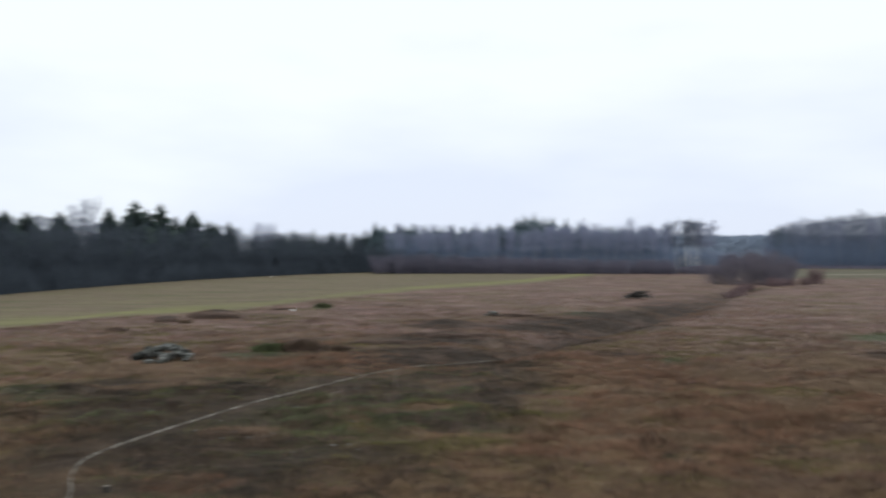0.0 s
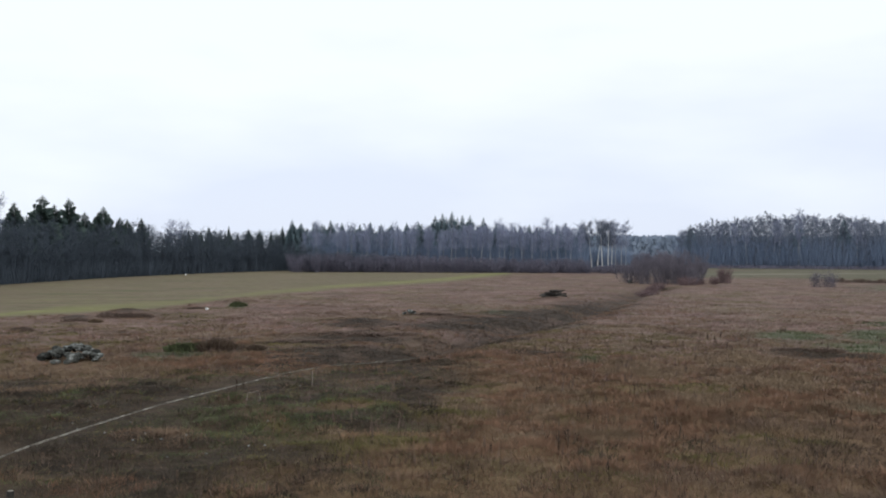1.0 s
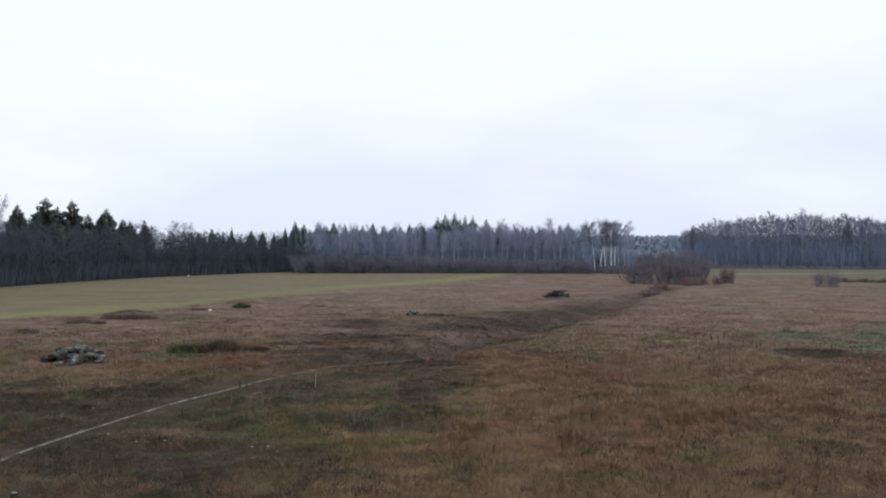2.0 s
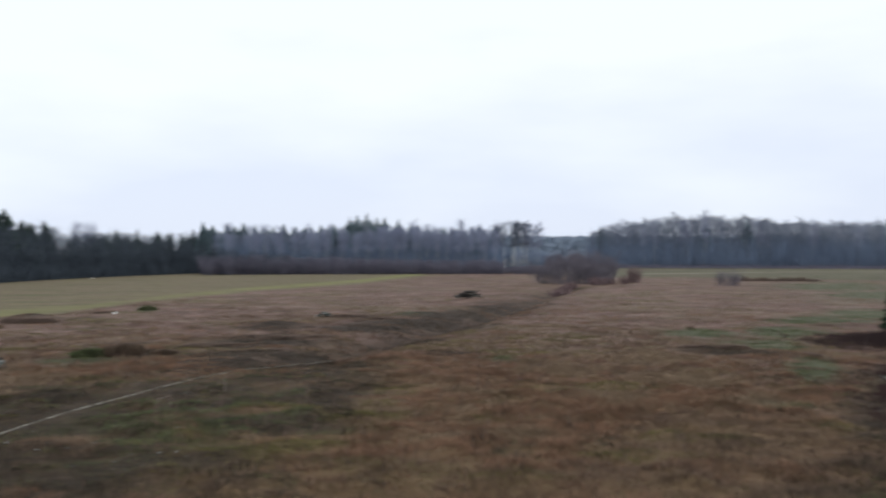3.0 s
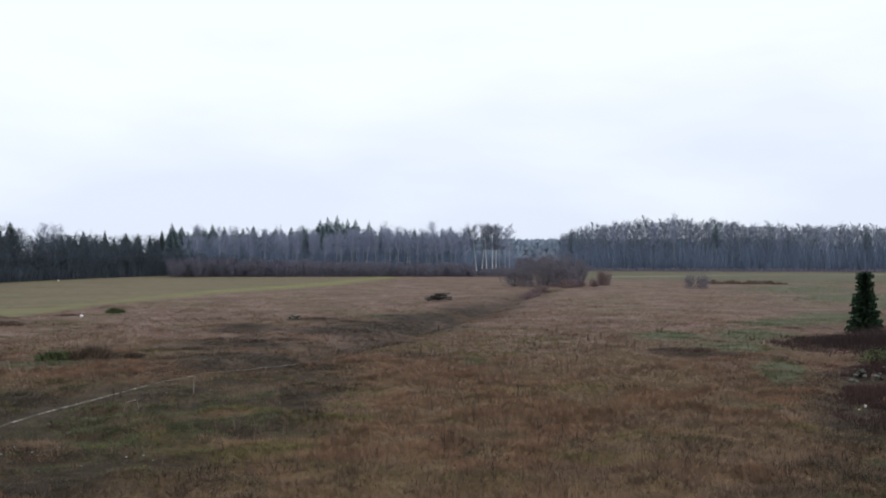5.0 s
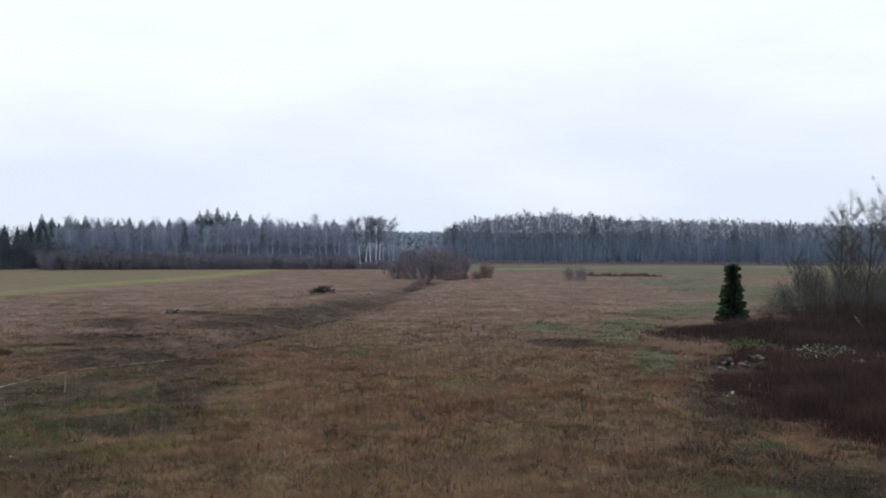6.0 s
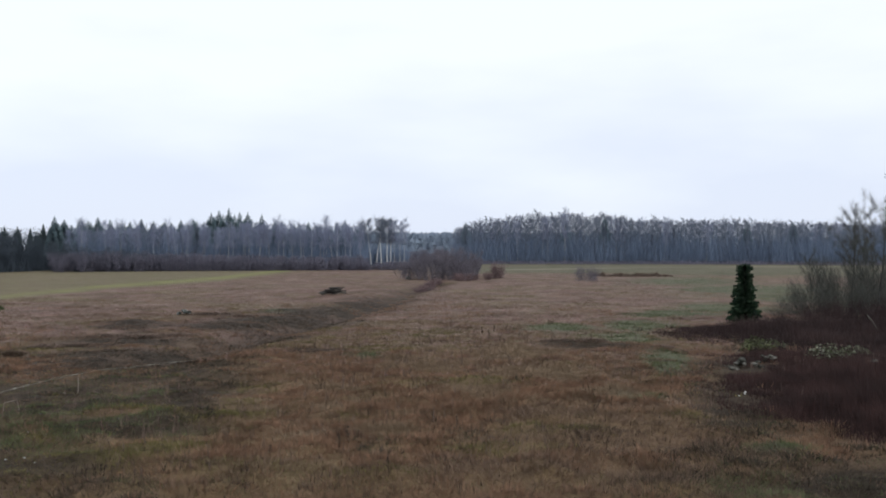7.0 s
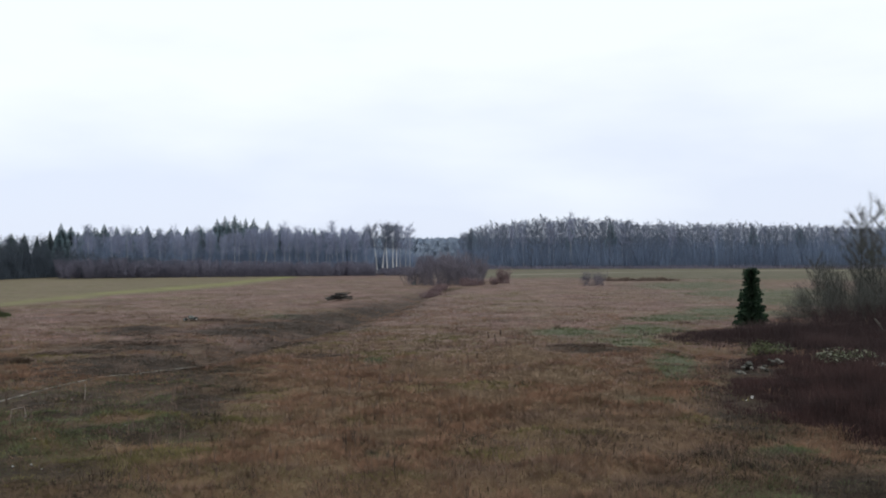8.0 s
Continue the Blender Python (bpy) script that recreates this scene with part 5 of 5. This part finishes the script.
    # tufts within 35 m swapped for darker ones, painting the shade between blades
    close = np.clip((35 - d) / 7, 0, 1) * r.uniform(0, 1, n)
    kind = np.where((kind == 0) & (close > 0.35), 7, np.where((kind == 5) & (close > 0.3), 1, np.where((kind == 2) & (close > 0.6), 7, kind)))
    # darker weeds put in to match the dimmer lower right corner of the view
    corner = blob(x, y, [(40, 31, 6, 5), (33, 27, 4, 2.5)])
    kind = np.where(((kind == 0) | (kind == 2) | (kind == 5)) & (corner > 0.32 + jit * 5) & (mixed < 0.92), np.where(mixed < 0.42, 4, 7), kind)
    spec = [("dry_grass", M_DRY, "tussocks of dead brown grass"), ("russet_weeds", M_RED, "russet dead sorrel and weeds"), ("olive_grass", M_OLIVE, "olive mossy grass between the tussocks"),
            ("green_grass", M_GREEN, "patches of still green grass"), ("dark_weeds", M_DARK, "dark wet dead weeds in the hollows"), ("pale_grass", M_TAN, "straw-pale tufts of dead grass"), ("heather_grass", M_HEATH, "brown grass of the middle distance, its colour paled for haze"), ("umber_weeds", M_UMBER, "dull umber drifts of dead weeds on the heath")]
    for k, (name, m, label) in enumerate(spec):
        s = kind == k
        hk = h[s] * (0.85, 1.1, 0.7, 0.7, 0.9, 1.05, 0.85, 0.9)[k]
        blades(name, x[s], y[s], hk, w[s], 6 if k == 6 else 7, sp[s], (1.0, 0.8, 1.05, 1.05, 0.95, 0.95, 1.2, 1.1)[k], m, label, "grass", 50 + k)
    # upright dead stalks standing over the grass
    n = 4200
    a, d = r.uniform(radians(-30), radians(48), n), np.sqrt(r.uniform(20 ** 2, 85 ** 2, n))
    x, y = d * np.sin(a), d * np.cos(a)
    ok = (vnoise(x, y, 5, 41) > 0.48) & (r.uniform(0, 1, n) < np.clip((88 - d) / 40, 0, 1)) & (along(x, y, PATH) > 1.3) & (zones(x, y)[0] < 0.3)
    x, y, d = x[ok], y[ok], d[ok]
    blades("dead_stalks", x, y, r.uniform(0.35, 0.75, len(x)), np.clip(0.0009 * d, 0.022, 0.07), 3, np.full(len(x), 0.10), 0.16, M_BUSHY, "brown upright dead stalks over the grass", "weeds", 60)
    # small dark seed heads close by
    n = 2600
    a, d = r.uniform(radians(-28), radians(44), n), np.sqrt(r.uniform(22 ** 2, 48 ** 2, n))
    x, y = d * np.sin(a), d * np.cos(a)
    ok = (vnoise(x, y, 3.5, 43) * 0.6 + vnoise(x, y, 1.2, 45) * 0.4 > 0.5) & (along(x, y, PATH) > 1.0) & ~inside(x, y, THICKET)
    x, y = x[ok], y[ok]
    blades("seed_heads", x, y, r.uniform(0.22, 0.42, len(x)), np.full(len(x), 0.034), 2, np.full(len(x), 0.05), 0.15, M_WEED, "small dark seed heads standing in the grass", "weeds", 61)


grasses()


def canes(name, poly, count, lo, hi, width, material, label, seed, fray=1.6, rim=2.2, lump=2.6):
    r = np.random.RandomState(seed)
    px_ = np.array([p[0] for p in poly])
    py_ = np.array([p[1] for p in poly])
    x, y = r.uniform(px_.min(), px_.max(), count * 2), r.uniform(py_.min(), py_.max(), count * 2)
    ok = inside(x + (vnoise(x, y, 1.5, 3) + r.uniform(-0.4, 0.4, len(x)) - 0.5) * fray, y + (vnoise(x, y, 1.5, 4) + r.uniform(-0.4, 0.4, len(x)) - 0.5) * fray, poly)
    for cx, cy, wd in ((25.75, 36.5, 0.3), (26.4, 37.0, 0.3), (32.0, 44.9, 1.2), (34.6, 46.4, 0.9), (40.3, 44.4, 0.7)):
        d0 = math.hypot(cx, cy)
        u, v = (x * cy - y * cx) / d0, d0 - (x * cx + y * cy) / d0
        ok = ok & ~((np.abs(u) < wd) & (v > -0.5) & (v < 0.05 * d0))
    x, y = x[ok], y[ok]
    h = (lo + (hi - lo) * (vnoise(x, y, lump, 9) * 0.75 + vnoise(x, y, 0.9, 10) * 0.35)) * np.clip(along(x, y, poly + poly[:1]) / rim, 0.3, 1)
    return blades(name, x, y, h, np.full(len(x), width), 5, np.full(len(x), 0.32), 0.5, material, label, "thicket", seed)


canes("cane_thicket", THICKET, 16000, 0.25, 2.0, 0.03, M_CANE, "dense russet-brown thicket of bare canes", 70)
canes("bramble_thicket", BRAMBLE, 15000, 0.15, 1.6, 0.045, M_BRAMBLE, "dark brown bramble thicket under the alders", 71, 4.0, 5.0, 5.5)
canes("low_canes", WEEDS, 12000, 0.2, 0.8, 0.035, M_CANE, "low dark russet canes round the mossy stones", 72, 3.0, 3.0)


def leafy(name, x, y, rx, ry, h, count, size, material, label, seed):
    """A clump of broad wilting leaves on short stalks."""
    r = np.random.RandomState(seed)
    a, q = r.uniform(0, 6.28, count), np.sqrt(r.uniform(0, 1, count))
    X, Y = np.cos(a) * q * rx, np.sin(a) * q * ry
    Z = h * (1 - q * q * 0.7) * r.uniform(0.35, 1.0, count)
    s = size * r.uniform(0.6, 1.3, count)
    t = r.uniform(0, 6.28, count)
    c, sn = np.cos(t) * s, np.sin(t) * s
    tilt = r.normal(0, 0.35, (count, 2))
    p = lambda u, v, w: np.stack([X + c * u - sn * v, Y + sn * u + c * v, Z + w * s + (tilt[:, 0] * u + tilt[:, 1] * v) * s], 1)
    A, B, C, D, E, F = p(-0.5, 0, 0.05), p(-0.15, -0.42, -0.06), p(0.35, -0.28, -0.10), p(0.6, 0, -0.2), p(0.35, 0.28, -0.10), p(-0.15, 0.42, -0.06)
    co = np.stack([A, B, C, D, E, F], 1).reshape(-1, 3)
    me = bpy.data.meshes.new("leaves")
    me.from_pydata(co.tolist(), [], [(6 * i, 6 * i + 1, 6 * i + 2, 6 * i + 3) for i in range(count)] + [(6 * i, 6 * i + 3, 6 * i + 4, 6 * i + 5) for i in range(count)])
    me.update()
    ob = thing(name, x, y, hz(x, y), label, "plant clump")
    part("foliage", me, material, ob)
    g = Geo()
    rr = random.Random(seed)
    for i in range(0, count, 4):
        top = Vector((X[i], Y[i], Z[i]))
        g.tube([Vector((X[i] * 0.8, Y[i] * 0.8, -0.1)), top], [0.012, 0.008], 3, False)
    tagged(part("stalk_cluster", g.mesh("stalk_cluster"), M_DARK, ob), kind="stuff")
    return ob


leafy("leafy_plants", 38.2, 52.2, 0.95, 1.4, 1.2, 420, 0.115, M_LEAF, "yellow-green wilting leafy plants among the brambles", 81)
leafy("leafy_plants", 40.6, 53.6, 0.6, 1.2, 0.9, 170, 0.11, M_PALELEAF, "pale wilting leafy plants among the brambles", 82)
leafy("bleached_plants", 38.9, 46.5, 1.4, 1.4, 1.1, 560, 0.115, M_PALELEAF, "pale bleached leafy plants at the thicket's edge", 83)
leafy("bleached_plants", 41.4, 47.2, 1.1, 1.1, 0.8, 300, 0.11, M_PALELEAF, "pale bleached leafy plants at the thicket's edge", 84)


# ---------------------------------------------------------------- stones, wood, litter
def stone_heap(name, x, y, rx, ry, h, stones, lo, hi, material, label, seed):
    rng = random.Random(seed)
    ob = thing(name, x, y, hz(x, y), label, "stone heap")
    for k in range(stones):
        a, q = rng.uniform(0, 6.28), math.sqrt(rng.random())
        s = rng.uniform(lo, hi)
        px_, py_ = math.cos(a) * q * rx, math.sin(a) * q * ry
        z = h * max(0, 1 - q * q) * rng.uniform(0.55, 1.0) + hz(x + px_, y + py_) - hz(x, y) + s * 0.1
        rock("stone", ob, px_, py_, z, (s, s * rng.uniform(0.7, 1.1), s * rng.uniform(0.6, 0.9)), rng.uniform(0, 360), material, rng.randrange(8))
    return ob


stone_heap("stone_heap", -16.8, 57.8, 1.85, 0.9, 0.85, 78, 0.16, 0.8, M_STONE, "heap of grey lichened field stones in dry grass", 1)
stone_heap("stone_pile", 4.9, 97.6, 0.55, 0.5, 0.4, 6, 0.4, 0.8, M_STONE, "few pale field stones on the heath", 2)
stone_heap("dark_stones", 32.0, 44.9, 1.05, 0.5, 0.5, 20, 0.25, 0.5, M_DARKSTONE, "dark mossy stones at the thicket's edge", 3)
stone_heap("dark_stones", 34.6, 46.4, 0.8, 0.4, 0.6, 7, 0.25, 0.5, M_DARKSTONE, "dark mossy stones at the thicket's edge", 4)
for k, (x, y, s, m, label) in enumerate([(40.3, 44.4, 0.5, M_STONE, "pale boulder among the thicket"), (47.0, 151.5, 0.9, M_STONE, "pale stone beside the ditch"), (58.6, 205, 1.6, M_STONE, "grey-green boulder beside the willow bush")]):
    st = thing("boulder", x, y, hz(x, y) + s * 0.2, label, "stone")
    rock("stone", st, 0, 0, 0, (s, s * 0.8, s * 0.75), 40 * k, m, k + 3)


def brush_heap():
    rng = random.Random(9)
    x, y = 26.5, 129.5
    ob = thing("brush_heap", x, y, hz(x, y), "heap of dark weathered logs and brush on a mound", "wood heap")
    for k in range(22):
        a = rng.gauss(0.15, 0.5)
        ln, r0 = rng.uniform(1.0, 2.6), rng.uniform(0.05, 0.14)
        c = Vector((rng.uniform(-1.4, 1.1), rng.uniform(-0.6, 0.6), 0))
        c.z = 0.12 + 0.8 * max(0, 1 - (c.x / 1.6) ** 2) * rng.random() + hz(x + c.x, y + c.y) - hz(x, y)
        d = Vector((math.cos(a), math.sin(a), rng.uniform(-0.14, 0.14))) * ln / 2
        g = Geo()
        g.tube([c - d, c + Vector((0, 0, 0.04)), c + d], [r0, r0 * 0.9, r0 * 0.7], 7)
        part("log", g.mesh("log"), M_LOG, ob)


brush_heap()


def crumpled(name, x, y, size, label, seed):
    bm = bmesh.new()
    bmesh.ops.create_icosphere(bm, subdivisions=3, radius=0.5)
    for v in bm.verts:
        k = 1 + noise.noise(v.co * 3 + Vector((seed, 0, 0))) * 0.5 + noise.noise(v.co * 8 + Vector((0, seed, 0))) * 0.25
        v.co = Vector((v.co.x * size[0], v.co.y * size[1], v.co.z * size[2])) * k
    ob = part(name, bm, M_WHITE)
    ob.matrix_basis = pose(x, y, hz(x, y) + size[2] * 0.5, 0, 0, 31 * seed)
    return tagged(ob, label, "litter")


crumpled("white_bag", -17.0, 108.3, (0.34, 0.26, 0.24), "crumpled white plastic bag in the grass", 1)
crumpled("litter_scrap", 25.75, 36.5, (0.16, 0.13, 0.11), "scrap of white plastic litter", 2)
crumpled("litter_scrap", 26.4, 37.0, (0.10, 0.09, 0.13), "scrap of white plastic litter", 3)
crumpled("white_bale", -48.0, 268.5, (0.5, 0.4, 0.3), "pale wrapped bale at the field's far edge", 4)

g = Geo()
g.tube([Vector((0, 0, -0.15)), Vector((0.03, 0, 0.36)), Vector((0.02, 0.02, 0.74))], [0.022, 0.02, 0.015], 6)
pole = thing("stick", -2.3, 46.0, hz(-2.3, 46.0), "thin pale stick standing upright in the ground", "stick")
part("shaft", g.mesh("shaft"), M_STICK, pole)
bent = thing("broken_stalks", -4.9, 42.0, hz(-4.9, 42.0), "bent and broken pale stalks by the footpath", "stalks")
for a, c in (((0, 0, -0.1), (0.05, 0, 0.36)), ((0.05, 0, 0.35), (0.5, 0.15, 0.42)), ((0.52, 0.1, 0.38), (0.62, 0.1, -0.1))):
    g = Geo()
    g.tube([Vector(a), Vector(c)], [0.013, 0.009], 5)
    part("stalk", g.mesh("stalk"), M_STICK, bent)
stump = thing("tree_stump", -9.2, 26.2, hz(-9.2, 26.2) - 0.02, "short dark tree stump with a pale cut top", "stump", size=0.75)
g = Geo()
g.tube([Vector((0, 0, -0.2)), Vector((0, 0, 0.06)), Vector((0.01, 0, 0.26))], [0.17, 0.13, 0.12], 11)
part("bark", g.mesh("bark"), M_LOG, stump)
g = Geo()
g.tube([Vector((0.01, 0, 0.25)), Vector((0.01, 0, 0.275))], [0.105, 0.10], 11)
part("cut_face", g.mesh("cut_face"), M_CUT, stump, "pale cut wood")


def dead_weed(seed, h):
    """A dead sorrel plant: a branched dark stem with thickened seed heads."""
    rng = random.Random(seed)
    g = Geo()
    for i in range(2):
        main = stem_path(rng, Vector((0, 0, -0.1)), Vector((rng.uniform(-0.3, 0.3), rng.uniform(-0.3, 0.3), 1)), h * rng.uniform(0.7, 1.0) + 0.1, 5, 0.06)
        g.tube(main, [0.011, 0.010, 0.008, 0.010, 0.013, 0.005], 4)
        for q in (2, 3, 4):
            side = stem_path(rng, main[q], Vector((rng.uniform(-0.8, 0.8), rng.uniform(-0.8, 0.8), 1.2)), h * rng.uniform(0.15, 0.28), 2, 0.1)
            g.tube(side, [0.008, 0.016, 0.006], 4)
    ob = part("dead_weed", g.mesh("dead_weed"), M_WEED)
    return tagged(ob, "dark upright dead sorrel plant over the grass", "weed")


weeds = [dead_weed(400 + k, 0.62) for k in range(4)]
WEED_SPOTS = [(6.6, 31.8), (7.3, 33.2), (10.6, 33.8), (8.3, 44.6), (4.2, 30.6), (27.4, 71.1), (26.4, 69.7), (-1.3, 28.6), (-1.8, 28.4), (-1.0, 28.9), (0.9, 28.4), (7.9, 28.3), (17.6, 34.2),
              (17.9, 42.6), (2.5, 35.2), (-5.8, 45.8), (20.1, 56.2), (8.4, 36.6), (-4.3, 38.0), (-11.1, 44.3), (-13.1, 39.9), (-4.6, 27.1), (9.4, 36.2), (17.4, 85.7), (34.5, 75.5), (3.1, 27.5),
              (17.8, 40.9), (18.0, 22.4), (18.3, 28.2), (18.8, 37.0), (15.6, 25.5), (6.9, 26.2), (11.2, 32.9), (6.9, 31.5), (7.0, 32.6), (8.9, 36.8), (-1.5, 28.9)]
rng = random.Random(77)
for k, (x, y) in enumerate(WEED_SPOTS):
    for j in range(1 if k % 3 else 3):
        s = rng.uniform(0.55, 1.0) * (1.1 if math.hypot(x, y) > 60 else 1.0)
        plant(weeds, rng.randrange(4), x + rng.uniform(-0.5, 0.5) * (j > 0), y + rng.uniform(-0.5, 0.5) * (j > 0), s, s, rng.uniform(0, 360), "dead sorrel plants on the heath")


def pebbles():
    """Small pale stones strewn over the dark wet ground by the footpath."""
    r = np.random.RandomState(91)
    v, f = [], []
    spots = [(-17.0, 41.5, 4.0, 3.5), (-6.0, 44.5, 3.0, 2.5), (-9.0, 33.5, 2.5, 2.5), (-3.5, 39.5, 2.5, 3.0), (-13.0, 37.0, 3.0, 2.0)]
    for k in range(80):
        az, d, a, c = spots[k % 5]
        x0, y0 = place(az, d)
        x, y = x0 + r.normal(0, a * 0.6), y0 + r.normal(0, c * 0.6)
        s = r.uniform(0.025, 0.06)
        b = len(v)
        z = hz(x, y)
        ring = [(x + s * r.uniform(0.7, 1.2) * math.cos(q * 1.047), y + s * r.uniform(0.7, 1.2) * math.sin(q * 1.047), z + 0.02) for q in range(6)]
        top = [(x + (p[0] - x) * 0.6, y + (p[1] - y) * 0.6, z + s * r.uniform(0.7, 1.1)) for p in ring]
        v += ring + top
        f += [(b + q, b + (q + 1) % 6, b + 6 + (q + 1) % 6, b + 6 + q) for q in range(6)] + [tuple(range(b + 6, b + 12))]
    me = bpy.data.meshes.new("pebbles")
    me.from_pydata(v, [], f)
    tagged(part("pebbles", me, M_PEBBLE), "small pale stones strewn on dark wet ground", "pebbles", kind="stuff")


pebbles()
